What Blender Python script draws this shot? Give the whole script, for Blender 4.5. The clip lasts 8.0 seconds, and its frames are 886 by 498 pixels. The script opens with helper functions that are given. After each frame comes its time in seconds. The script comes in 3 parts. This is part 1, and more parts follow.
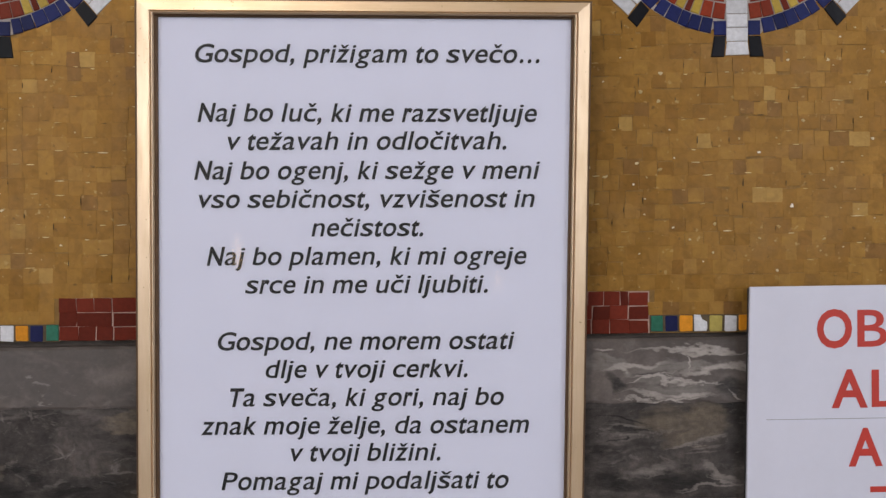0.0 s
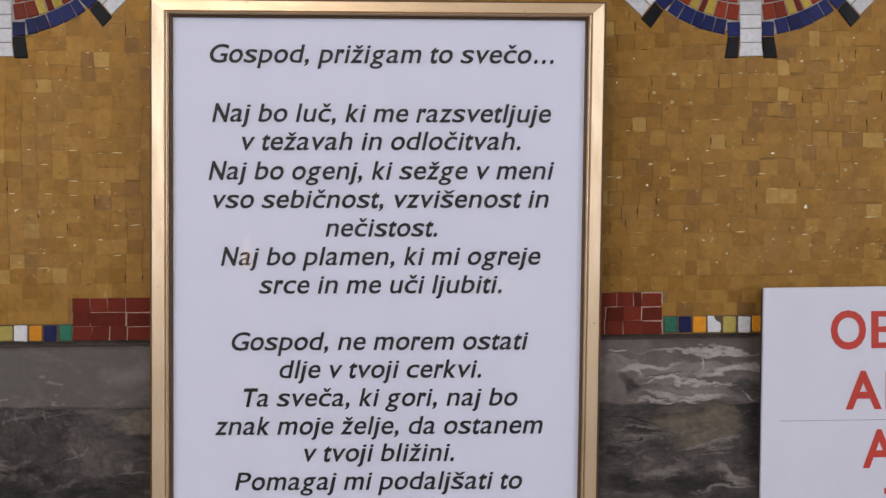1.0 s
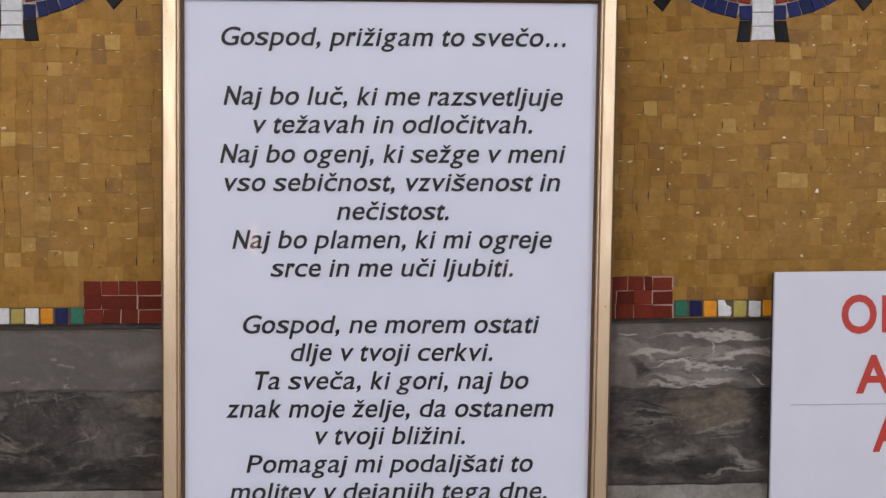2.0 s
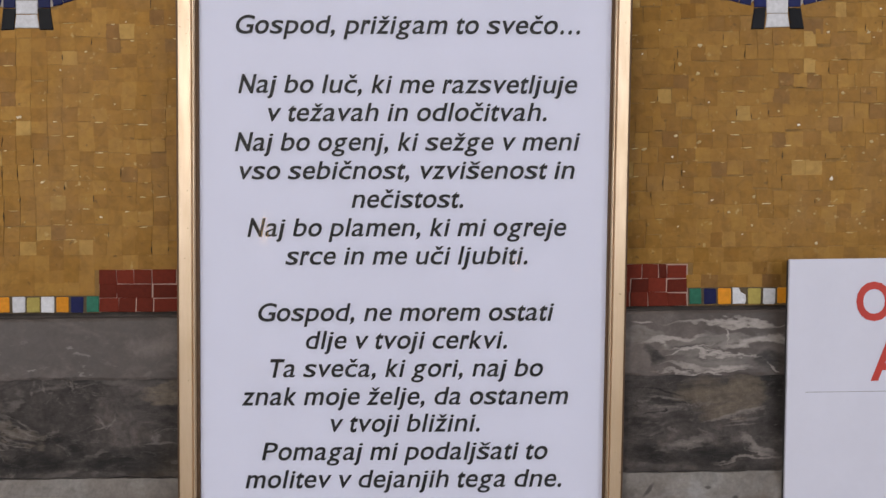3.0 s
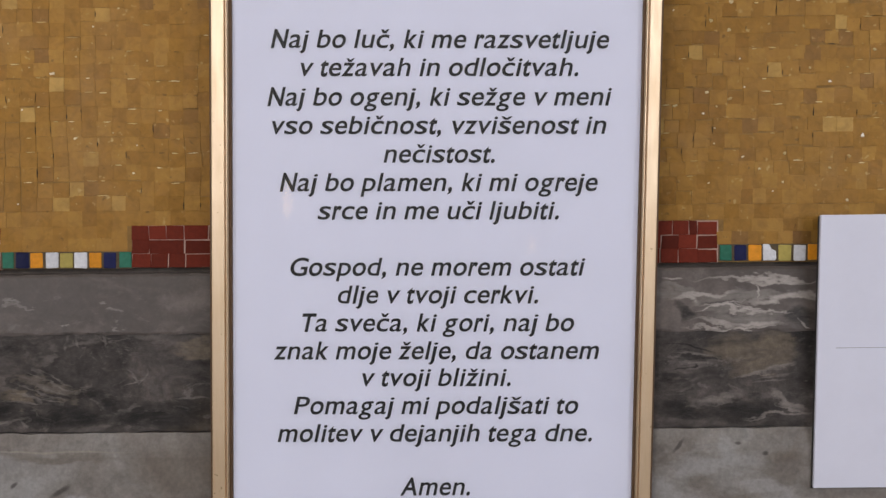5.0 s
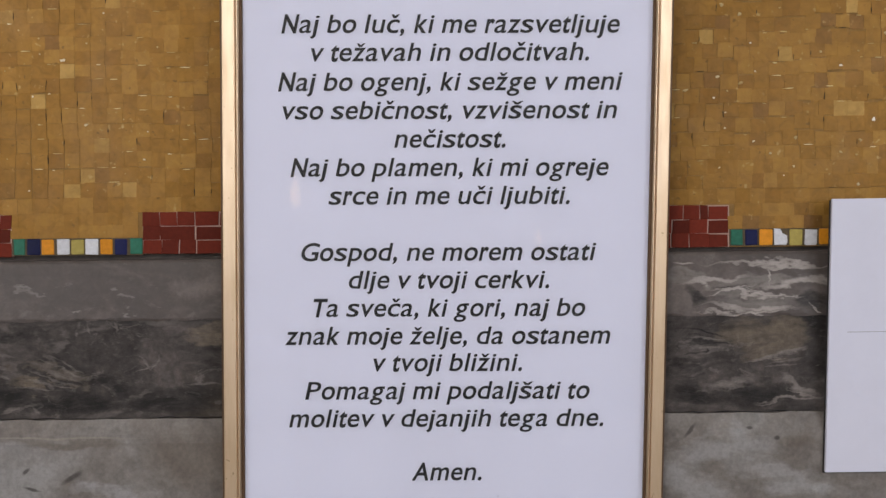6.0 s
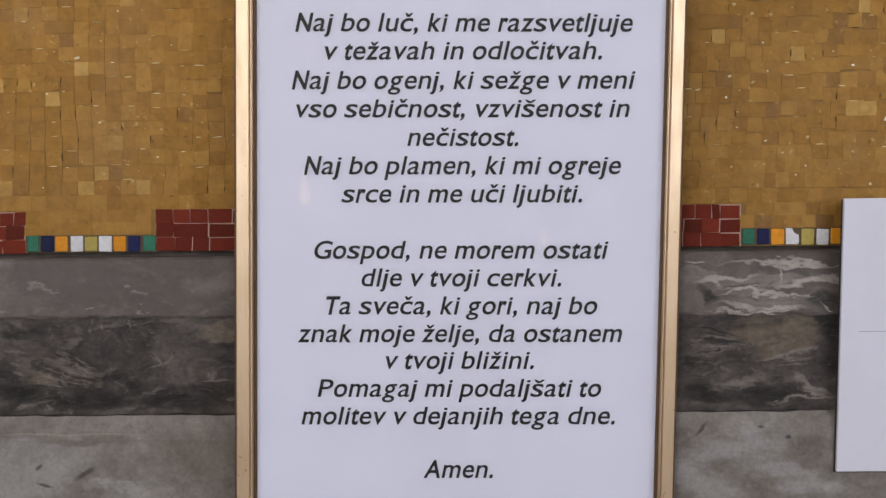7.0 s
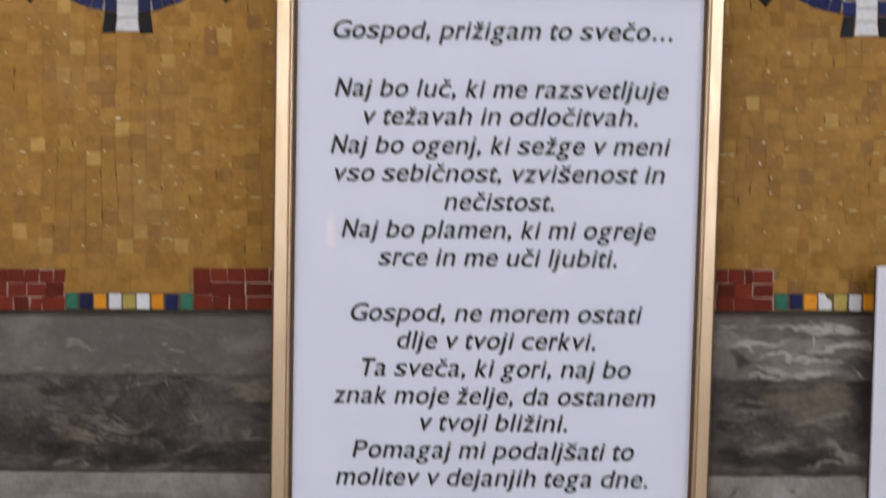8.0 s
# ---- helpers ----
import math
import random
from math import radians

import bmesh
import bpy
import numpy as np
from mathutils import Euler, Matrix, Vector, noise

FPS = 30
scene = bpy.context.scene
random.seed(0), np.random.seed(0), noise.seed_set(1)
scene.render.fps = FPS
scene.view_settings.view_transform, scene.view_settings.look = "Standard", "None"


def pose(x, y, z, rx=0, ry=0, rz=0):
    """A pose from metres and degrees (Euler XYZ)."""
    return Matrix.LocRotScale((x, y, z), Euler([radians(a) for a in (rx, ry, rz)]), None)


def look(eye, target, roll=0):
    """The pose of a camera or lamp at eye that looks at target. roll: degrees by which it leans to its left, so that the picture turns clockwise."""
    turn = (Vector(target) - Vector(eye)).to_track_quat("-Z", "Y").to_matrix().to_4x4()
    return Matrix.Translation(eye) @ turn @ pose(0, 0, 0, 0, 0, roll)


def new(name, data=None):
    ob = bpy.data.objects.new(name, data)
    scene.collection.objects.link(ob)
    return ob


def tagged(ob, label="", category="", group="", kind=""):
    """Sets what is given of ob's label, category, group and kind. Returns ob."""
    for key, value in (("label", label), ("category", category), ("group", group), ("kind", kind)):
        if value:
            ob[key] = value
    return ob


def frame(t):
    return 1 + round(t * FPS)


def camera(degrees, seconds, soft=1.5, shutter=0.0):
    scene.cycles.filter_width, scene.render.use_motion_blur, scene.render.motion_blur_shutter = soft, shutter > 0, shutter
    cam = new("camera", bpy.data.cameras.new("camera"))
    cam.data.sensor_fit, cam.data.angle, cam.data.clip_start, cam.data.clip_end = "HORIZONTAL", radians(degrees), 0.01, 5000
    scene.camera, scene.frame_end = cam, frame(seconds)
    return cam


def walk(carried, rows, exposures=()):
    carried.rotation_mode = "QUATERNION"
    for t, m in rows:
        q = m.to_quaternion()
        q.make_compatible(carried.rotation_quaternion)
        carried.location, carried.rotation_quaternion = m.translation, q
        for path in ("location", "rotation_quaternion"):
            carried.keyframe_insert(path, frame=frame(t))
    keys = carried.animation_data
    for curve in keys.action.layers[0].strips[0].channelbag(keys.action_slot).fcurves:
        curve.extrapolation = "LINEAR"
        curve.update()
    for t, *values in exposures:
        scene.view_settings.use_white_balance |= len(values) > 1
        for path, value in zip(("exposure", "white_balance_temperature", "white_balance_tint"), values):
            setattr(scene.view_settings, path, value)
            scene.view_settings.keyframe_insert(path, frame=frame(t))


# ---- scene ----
cam = camera(50.0, 8.0, soft=1.35, shutter=0.7)
PATH = [
    (0, (0.279, -0.707, 1.289), (0.297, 1.293, 1.276), -0.5),
    (0.5, (0.278, -0.707, 1.287), (0.291, 1.293, 1.283), -0.7),
    (1, (0.27, -0.707, 1.287), (0.285, 1.293, 1.281), -0.4),
    (1.5, (0.264, -0.707, 1.289), (0.282, 1.292, 1.265), -0.1),
    (1.7, (0.263, -0.707, 1.2845), (0.281, 1.292, 1.2605), -0.2),
    (2.8, (0.2587, -0.708, 1.2791), (0.2627, 1.292, 1.2451), -0.4),
    (3, (0.255, -0.708, 1.276), (0.259, 1.292, 1.242), -0.4),
    (3.5, (0.252, -0.708, 1.268), (0.25, 1.292, 1.229), -0.5),
    (4, (0.245, -0.708, 1.258), (0.243, 1.292, 1.213), -0.4),
    (4.5, (0.24, -0.71, 1.252), (0.234, 1.29, 1.208), -0.3),
    (5.8, (0.2337, -0.711, 1.2401), (0.2147, 1.288, 1.1911), -0.5),
    (6, (0.232, -0.711, 1.238), (0.213, 1.288, 1.189), -0.5),
    (6.5, (0.227, -0.712, 1.236), (0.207, 1.287, 1.186), -0.3),
    (7, (0.225, -0.713, 1.236), (0.2, 1.287, 1.189), -0.3),
    (7.5, (0.216, -0.714, 1.239), (0.191, 1.286, 1.199), -0.0),
    (7.8, (0.212, -0.717, 1.256), (0.17, 1.282, 1.22), 0.1),
    (7.9, (0.206, -0.718, 1.264), (0.172, 1.282, 1.234), 0.2),
    (8, (0.205, -0.719, 1.274), (0.163, 1.28, 1.251), 0.3),
]
walk(cam, [(t, look(eye, target, roll)) for t, eye, target, roll in PATH], exposures=((0.0, -0.06), (1.5, -0.05), (3.5, 0.02), (8.0, 0.02)))

# ---- light ----
world = bpy.data.worlds.new("world")
scene.world = world
world.use_nodes = True
wn = world.node_tree.nodes
sky = wn.new("ShaderNodeTexSky")
sky.sky_type = "NISHITA"
sky.sun_disc = False
sky.sun_elevation, sky.sun_rotation = radians(40), radians(120)
world.node_tree.links.new(sky.outputs["Color"], wn["Background"].inputs["Color"])
wn["Background"].inputs["Strength"].default_value = 0.1


def area_lamp(name, eye, target, w, h, watts, colour):
    data = bpy.data.lights.new(name, "AREA")
    data.shape, data.size, data.size_y, data.energy, data.color = "RECTANGLE", w, h, watts, colour
    ob = new(name, data)
    ob.matrix_world = look(eye, target)
    return ob


# daylight from the windows in the side walls and the end wall, and the lamp under the vault
area_lamp("window_daylight", (3.36, -3.5, 2.1), (0.2, 0.0, 1.2), 1.3, 1.9, 51, (0.905, 0.93, 1.0))
area_lamp("window_daylight", (-2.96, -3.7, 2.0), (0.0, 0.0, 1.3), 1.3, 1.5, 54, (0.92, 0.94, 1.0))
area_lamp("window_daylight", (2.2, -4.92, 1.85), (0.3, 0.0, 1.2), 1.0, 1.6, 12, (0.91, 0.935, 1.0))
area_lamp("window_daylight", (-1.75, -4.92, 1.85), (0.1, 0.0, 1.2), 0.7, 1.6, 9, (0.91, 0.935, 1.0))
area_lamp("ceiling_lamp_glow", (-0.75, -3.0, 3.10), (0.1, 0.0, 1.2), 0.5, 0.5, 29, (1.0, 0.93, 0.84))

# ---- materials ----


def material(name, rough=0.5, metal=0.0, spec=0.5):
    m = bpy.data.materials.new(name)
    m.use_nodes = True
    b = m.node_tree.nodes["Principled BSDF"]
    b.inputs["Roughness"].default_value = rough
    b.inputs["Metallic"].default_value = metal
    b.inputs["Specular IOR Level"].default_value = spec
    return m, m.node_tree.nodes, m.node_tree.links, b


def rgb(*c):
    return (*c, 1.0)


def noise_tex(n, l, scale, detail=4.0, rough=0.55, distort=0.0, stretch=None, place=False):
    """place: by the place in the room, for pieces that are objects of their own."""
    co = n.new("ShaderNodeNewGeometry") if place else n.new("ShaderNodeTexCoord")
    where = co.outputs["Position" if place else "Object"]
    t = n.new("ShaderNodeTexNoise")
    t.inputs["Scale"].default_value = scale
    t.inputs["Detail"].default_value = detail
    t.inputs["Roughness"].default_value = rough
    t.inputs["Distortion"].default_value = distort
    if stretch:
        mp = n.new("ShaderNodeMapping")
        mp.inputs["Scale"].default_value = stretch
        l.new(where, mp.inputs["Vector"])
        l.new(mp.outputs["Vector"], t.inputs["Vector"])
    else:
        l.new(where, t.inputs["Vector"])
    return t.outputs["Fac"]


def ramp(n, l, fac, stops, interp="LINEAR"):
    r = n.new("ShaderNodeValToRGB")
    e = r.color_ramp.elements
    r.color_ramp.interpolation = interp
    while len(e) < len(stops):
        e.new(0.5)
    for k, (p, c) in zip(e, stops):
        k.position, k.color = p, (*c, 1.0) if len(c) == 3 else c
    l.new(fac, r.inputs["Fac"])
    return r.outputs["Color"]


def mix(n, l, fac, a, b, mode="MIX"):
    m = n.new("ShaderNodeMix")
    m.data_type, m.blend_type = "RGBA", mode
    for sock, v in ((m.inputs[0], fac), (m.inputs[6], a), (m.inputs[7], b)):
        if isinstance(v, (float, int)):
            sock.default_value = v
        elif isinstance(v, tuple):
            sock.default_value = (*v, 1.0) if len(v) == 3 else v
        else:
            l.new(v, sock)
    return m.outputs[2]


def bump(n, l, b, height, strength=0.3, dist=0.001):
    k = n.new("ShaderNodeBump")
    k.inputs["Strength"].default_value = strength
    k.inputs["Distance"].default_value = dist
    l.new(height, k.inputs["Height"])
    l.new(k.outputs["Normal"], b.inputs["Normal"])


def simple(name, colour, rough=0.6, metal=0.0, var=0.2, scale=60.0, bumpy=0.15, dist=0.0005, spec=0.5):
    m, n, l, b = material(name, rough, metal, spec)
    f = noise_tex(n, l, scale, 5.0)
    g = noise_tex(n, l, scale * 7.0, 3.0)
    lo = tuple(c * (1 - var) for c in colour)
    hi = tuple(min(1.0, c * (1 + var)) for c in colour)
    c = ramp(n, l, f, ((0.3, lo), (0.7, hi)))
    l.new(mix(n, l, 0.25, c, ramp(n, l, g, ((0.3, lo), (0.7, hi)))), b.inputs["Base Color"])
    bump(n, l, b, g, bumpy, dist)
    return m


def chance(n, joined):
    """A number per piece: by island for joined pieces, by object for single ones."""
    if joined:
        return n.new("ShaderNodeNewGeometry").outputs["Random Per Island"]
    return n.new("ShaderNodeObjectInfo").outputs["Random"]


def gold_material(name, joined):
    m, n, l, b = material(name, 0.44, 0.30, 0.12)
    r = chance(n, joined)
    base = ramp(n, l, r, (
        (0.00, (0.204, 0.098, 0.019)), (0.08, (0.268, 0.137, 0.028)), (0.20, (0.246, 0.124, 0.024)),
        (0.36, (0.284, 0.148, 0.032)), (0.52, (0.262, 0.134, 0.028)), (0.68, (0.236, 0.118, 0.024)),
        (0.80, (0.300, 0.160, 0.036)), (0.925, (0.188, 0.094, 0.027)), (0.968, (0.362, 0.218, 0.064))), "CONSTANT")
    # duller, rosier patches several pieces across
    haze = noise_tex(n, l, 17.0, 4.0, 0.6, 0.5, place=True)
    c = mix(n, l, ramp(n, l, haze, ((0.48, (0, 0, 0)), (0.66, (0.65,) * 3))), base, (0.240, 0.129, 0.041))
    blot = noise_tex(n, l, 9.0, 3.0, place=True)
    c = mix(n, l, ramp(n, l, blot, ((0.40, (0, 0, 0)), (0.75, (0.4, 0.4, 0.4)))), c, (0.266, 0.136, 0.027))
    # clouding inside the pieces, and small flaws where the gold leaf shows through or has gone
    veil = noise_tex(n, l, 125.0, 5.0, 0.60, 0.8, place=True)
    c = mix(n, l, 0.60, c, ramp(n, l, veil, ((0.32, (0.72, 0.70, 0.66)), (0.50, (0.99, 0.99, 0.98)), (0.68, (1.22, 1.20, 1.16)))), "MULTIPLY")
    bright = noise_tex(n, l, 190.0, 2.0, 0.5, 0.0, place=True)
    gate = noise_tex(n, l, 30.0, 3.0, place=True)
    bright = mix(n, l, 1.0, ramp(n, l, bright, ((0.64, (0, 0, 0)), (0.74, (0.6,) * 3))), ramp(n, l, gate, ((0.45, (0.1,) * 3), (0.62, (1, 1, 1)))), "MULTIPLY")
    c = mix(n, l, bright, c, (0.56, 0.42, 0.20))
    gone = noise_tex(n, l, 170.0, 3.0, 0.5, 0.3, (1.0, 1.0, 1.15), place=True)
    c = mix(n, l, ramp(n, l, gone, ((0.27, (0.6,) * 3), (0.33, (0, 0, 0)))), c, (0.085, 0.046, 0.018))
    l.new(c, b.inputs["Base Color"])
    l.new(ramp(n, l, r, ((0.0, (0.36,) * 3), (0.5, (0.52,) * 3), (1.0, (0.42,) * 3))), b.inputs["Roughness"])
    b.inputs["Coat Weight"].default_value = 0.06
    b.inputs["Coat Roughness"].default_value = 0.16
    bump(n, l, b, noise_tex(n, l, 200.0, 3.0, place=True), 0.40, 0.0007)
    return m


def glint_chip_material(name, stops):
    m, n, l, b = material(name, 0.35)
    l.new(ramp(n, l, chance(n, True), stops), b.inputs["Base Color"])
    bump(n, l, b, noise_tex(n, l, 700.0, 3.0), 0.4, 0.0005)
    return m


def smalti(name, colour, var=0.28, rough=0.35):
    m, n, l, b = material(name, rough, 0.0, 0.11)
    r = chance(n, False)
    lo = tuple(c * (1 - var) for c in colour)
    hi = tuple(c * (1 + var) for c in colour)
    c = ramp(n, l, r, ((0.0, lo), (1.0, hi)))
    f = noise_tex(n, l, 300.0, 4.0)
    c = mix(n, l, 0.6, c, ramp(n, l, f, ((0.3, (0.72,) * 3), (0.7, (1.1,) * 3))), "MULTIPLY")
    l.new(c, b.inputs["Base Color"])
    bump(n, l, b, f, 0.25, 0.0005)
    return m


def blotches(n, l, shapes, warp=0.010, scale=55.0):
    """How near a point lies to the heart of any of some ragged blotches (1 at the heart, 0 outside).
    shapes: rows of x, z, half width, half height, lean in degrees."""
    co = n.new("ShaderNodeTexCoord")
    t = n.new("ShaderNodeTexNoise")
    t.inputs["Scale"].default_value, t.inputs["Detail"].default_value, t.inputs["Roughness"].default_value = scale, 5.0, 0.55
    bed_way = n.new("ShaderNodeMapping")
    bed_way.inputs["Scale"].default_value = (0.55, 1.0, 1.25)
    bed_way.inputs["Rotation"].default_value = (0.0, radians(12), 0.0)
    l.new(co.outputs["Object"], bed_way.inputs["Vector"])
    l.new(bed_way.outputs[0], t.inputs["Vector"])
    off = n.new("ShaderNodeVectorMath")
    off.operation = "SUBTRACT"
    l.new(t.outputs["Color"], off.inputs[0])
    off.inputs[1].default_value = (0.5, 0.5, 0.5)
    big = n.new("ShaderNodeVectorMath")
    big.operation = "SCALE"
    l.new(off.outputs[0], big.inputs[0])
    big.inputs["Scale"].default_value = warp * 2.2
    moved = n.new("ShaderNodeVectorMath")
    moved.operation = "ADD"
    l.new(co.outputs["Object"], moved.inputs[0])
    l.new(big.outputs[0], moved.inputs[1])
    flat = n.new("ShaderNodeVectorMath")
    flat.operation = "MULTIPLY"
    l.new(moved.outputs[0], flat.inputs[0])
    flat.inputs[1].default_value = (1.0, 0.0, 1.0)
    last = None
    for x, z, w, h, lean in shapes:
        mp = n.new("ShaderNodeMapping")
        mp.vector_type = "TEXTURE"
        mp.inputs["Location"].default_value = (x, 0.0, z)
        mp.inputs["Rotation"].default_value = (0.0, radians(-lean), 0.0)
        mp.inputs["Scale"].default_value = (w, 1.0, h)
        l.new(flat.outputs[0], mp.inputs["Vector"])
        d = n.new("ShaderNodeVectorMath")
        d.operation = "LENGTH"
        l.new(mp.outputs[0], d.inputs[0])
        if last is None:
            last = d.outputs["Value"]
        else:
            k = n.new("ShaderNodeMath")
            k.operation = "MINIMUM"
            l.new(last, k.inputs[0])
            l.new(d.outputs["Value"], k.inputs[1])
            last = k.outputs[0]
    inv = n.new("ShaderNodeMath")
    inv.operation, inv.use_clamp = "SUBTRACT", True
    inv.inputs[0].default_value = 1.25
    l.new(last, inv.inputs[1])
    return inv.outputs[0]


def marble_material(name, dark, mid, light, rough, rugged, flecks, pale=(), tan=(), black=(), faint=(), fine=()):
    """Veined stone: clouds of dark and mid grey, torn pale beds that run along the course, rusty blooms."""
    m, n, l, b = material(name, rough, 0.0, 0.20)
    cloud = noise_tex(n, l, 11.0, 9.0, 0.64, 0.5, (1.0, 1.0, 1.6))
    tone = lambda k, c=mid: tuple(v * k for v in c)
    base = ramp(n, l, cloud, ((0.36, dark), (0.48, tone(0.66)), (0.58, mid), (0.72, tone(1.55))))
    # curling wisps
    wisp = noise_tex(n, l, 34.0, 6.0, 0.58, 2.6, (0.75, 1.0, 1.3))
    base = mix(n, l, 0.85 * flecks, base, ramp(n, l, wisp, ((0.30, (0.42,) * 3), (0.48, (0.92,) * 3), (0.58, (1.15,) * 3), (0.72, (2.0, 1.92, 1.82)))), "MULTIPLY")
    warm = noise_tex(n, l, 8.0, 5.0, 0.6, 0.4)
    base = mix(n, l, ramp(n, l, warm, ((0.60, (0, 0, 0)), (0.74, (0.5,) * 3))), base, (0.105, 0.078, 0.055))
    patch = noise_tex(n, l, 16.0, 10.0, 0.70, 0.6, (0.8, 1.0, 1.8))
    base = mix(n, l, ramp(n, l, patch, ((0.59, (0, 0, 0)), (0.66, (0.30 * flecks,) * 3), (0.74, (0.5 * flecks,) * 3))), base, light)
    crest = noise_tex(n, l, 38.0, 10.0, 0.74, 0.5, (0.8, 1.0, 1.7))
    base = mix(n, l, ramp(n, l, crest, ((0.60, (0, 0, 0)), (0.65, (0.45 * flecks,) * 3), (0.72, (0.1 * flecks,) * 3))), base, light)
    gash = noise_tex(n, l, 15.0, 9.0, 0.7, 1.2, (0.8, 1.0, 1.8))
    base = mix(n, l, ramp(n, l, gash, ((0.32, (0.7 * flecks,) * 3), (0.42, (0, 0, 0)))), base, tone(0.7, dark))
    # beds and blooms of this very stretch
    streak = noise_tex(n, l, 90.0, 7.0, 0.62, 1.2, (0.5, 1.0, 1.7))
    for shapes, colour, most in ((tan, (0.185, 0.148, 0.110), 0.72), (black, (0.0115, 0.0106, 0.0104), 0.85), (faint, tone(0.54, light), 0.75), (pale, light, 0.8)):
        if shapes:
            near = ramp(n, l, blotches(n, l, shapes, 0.022 if shapes in (tan, faint) else 0.011, 70.0), ((0.12, (0, 0, 0)), (0.48, (0.65 * most,) * 3), (0.9, (most,) * 3)))
            near = mix(n, l, 1.0, near, ramp(n, l, streak, ((0.34, (0.5,) * 3), (0.56, (1, 1, 1)))), "MULTIPLY")
            base = mix(n, l, near, base, colour)
    if fine:
        near = ramp(n, l, blotches(n, l, fine, 0.0042, 90.0), ((0.22, (0, 0, 0)), (0.75, (0.62,) * 3)))
        base = mix(n, l, mix(n, l, 1.0, near, ramp(n, l, streak, ((0.36, (0.2,) * 3), (0.56, (1, 1, 1)))), "MULTIPLY"), base, tone(0.8, light))
    # fine torn scratches, thick in some places
    torn = noise_tex(n, l, 105.0, 8.0, 0.68, 2.2, (0.6, 1.0, 1.25))
    gate = ramp(n, l, noise_tex(n, l, 19.0, 5.0), ((0.45, (0, 0, 0)), (0.65, (0.5 * flecks,) * 3)))
    torn = mix(n, l, 1.0, ramp(n, l, torn, ((0.56, (0, 0, 0)), (0.66, (1, 1, 1)))), gate, "MULTIPLY")
    base = mix(n, l, torn, base, tone(0.85, light))
    fleck = noise_tex(n, l, 330.0, 3.0)
    base = mix(n, l, 0.15 + 0.35 * flecks, base, ramp(n, l, fleck, ((0.35, (0.66,) * 3), (0.68, (1.2,) * 3))), "MULTIPLY")
    l.new(base, b.inputs["Base Color"])
    l.new(ramp(n, l, cloud, ((0.3, (rough * 0.85,) * 3), (0.7, (min(1.0, rough * 1.3),) * 3))), b.inputs["Roughness"])
    bump(n, l, b, crest, rugged, 0.002)
    return m


def ledge_material():
    m, n, l, b = material("grey_limestone", 0.55, 0.0, 0.4)
    cloud = noise_tex(n, l, 13.0, 8.0, 0.6, 0.8)
    base = ramp(n, l, cloud, ((0.30, (0.123, 0.105, 0.094)), (0.46, (0.166, 0.145, 0.131)), (0.58, (0.206, 0.189, 0.177)), (0.72, (0.30, 0.295, 0.293))))
    stain = noise_tex(n, l, 24.0, 6.0, 0.65, 1.0)
    base = mix(n, l, ramp(n, l, stain, ((0.60, (0, 0, 0)), (0.72, (0.4,) * 3))), base, (0.115, 0.100, 0.086))
    mottle = noise_tex(n, l, 75.0, 8.0, 0.68, 0.6)
    base = mix(n, l, 0.7, base, ramp(n, l, mottle, ((0.32, (0.68,) * 3), (0.5, (1.0,) * 3), (0.7, (1.28,) * 3))), "MULTIPLY")
    for shapes, colour, warp in (
            (((-0.105, 1.050, 0.065, 0.032, 14), (0.430, 1.071, 0.048, 0.013, 5), (0.410, 1.046, 0.036, 0.016, -30), (0.470, 1.051, 0.040, 0.014, -15), (-0.02, 1.038, 0.03, 0.008, 0)), (0.335, 0.328, 0.332), 0.024),
            (((0.036, 1.068, 0.048, 0.028, 0), (-0.05, 1.078, 0.06, 0.005, 0), (0.485, 1.077, 0.020, 0.007, 0)), (0.122, 0.098, 0.078), 0.014),
            (((-0.051, 1.053, 0.0110, 0.0028, 32), (-0.086, 1.058, 0.004, 0.002, 45), (0.407, 1.0855, 0.0075, 0.0018, 52), (0.450, 1.087, 0.003, 0.0016, 0), (0.470, 1.080, 0.003, 0.0022, 0), (-0.082, 1.045, 0.008, 0.0014, -12)), (0.040, 0.034, 0.030), 0.0022),
            (((-0.060, 1.0826, 0.070, 0.0010, 0),), (0.25, 0.225, 0.19), 0.003)):
        near = ramp(n, l, blotches(n, l, shapes, warp), ((0.22, (0, 0, 0)), (0.8, (0.55 if warp > 0.01 else 0.8,) * 3)))
        base = mix(n, l, near, base, colour)
    grain = noise_tex(n, l, 380.0, 3.0)
    base = mix(n, l, 0.45, base, ramp(n, l, grain, ((0.33, (0.66,) * 3), (0.68, (1.15,) * 3))), "MULTIPLY")
    l.new(base, b.inputs["Base Color"])
    bump(n, l, b, stain, 0.25, 0.001)
    return m


def gilt_material(name, grain):
    m, n, l, b = material(name, 0.40, 0.72)
    streak = noise_tex(n, l, 40.0, 7.0, 0.68, 0.3, grain)
    wide = noise_tex(n, l, 14.0, 4.0)
    c = ramp(n, l, streak, ((0.25, (0.59, 0.43, 0.275)), (0.5, (0.68, 0.51, 0.345)), (0.75, (0.75, 0.58, 0.41))))
    c = mix(n, l, 0.45, c, ramp(n, l, wide, ((0.32, (0.57, 0.41, 0.25)), (0.68, (0.75, 0.58, 0.41)))))
    speck = noise_tex(n, l, 260.0, 2.0)
    c = mix(n, l, ramp(n, l, speck, ((0.70, (0, 0, 0)), (0.76, (0.6,) * 3))), c, (0.26, 0.15, 0.07))
    l.new(c, b.inputs["Base Color"])
    l.new(ramp(n, l, streak, ((0.3, (0.46,) * 3), (0.7, (0.32,) * 3))), b.inputs["Roughness"])
    bump(n, l, b, streak, 0.10, 0.0004)
    return m


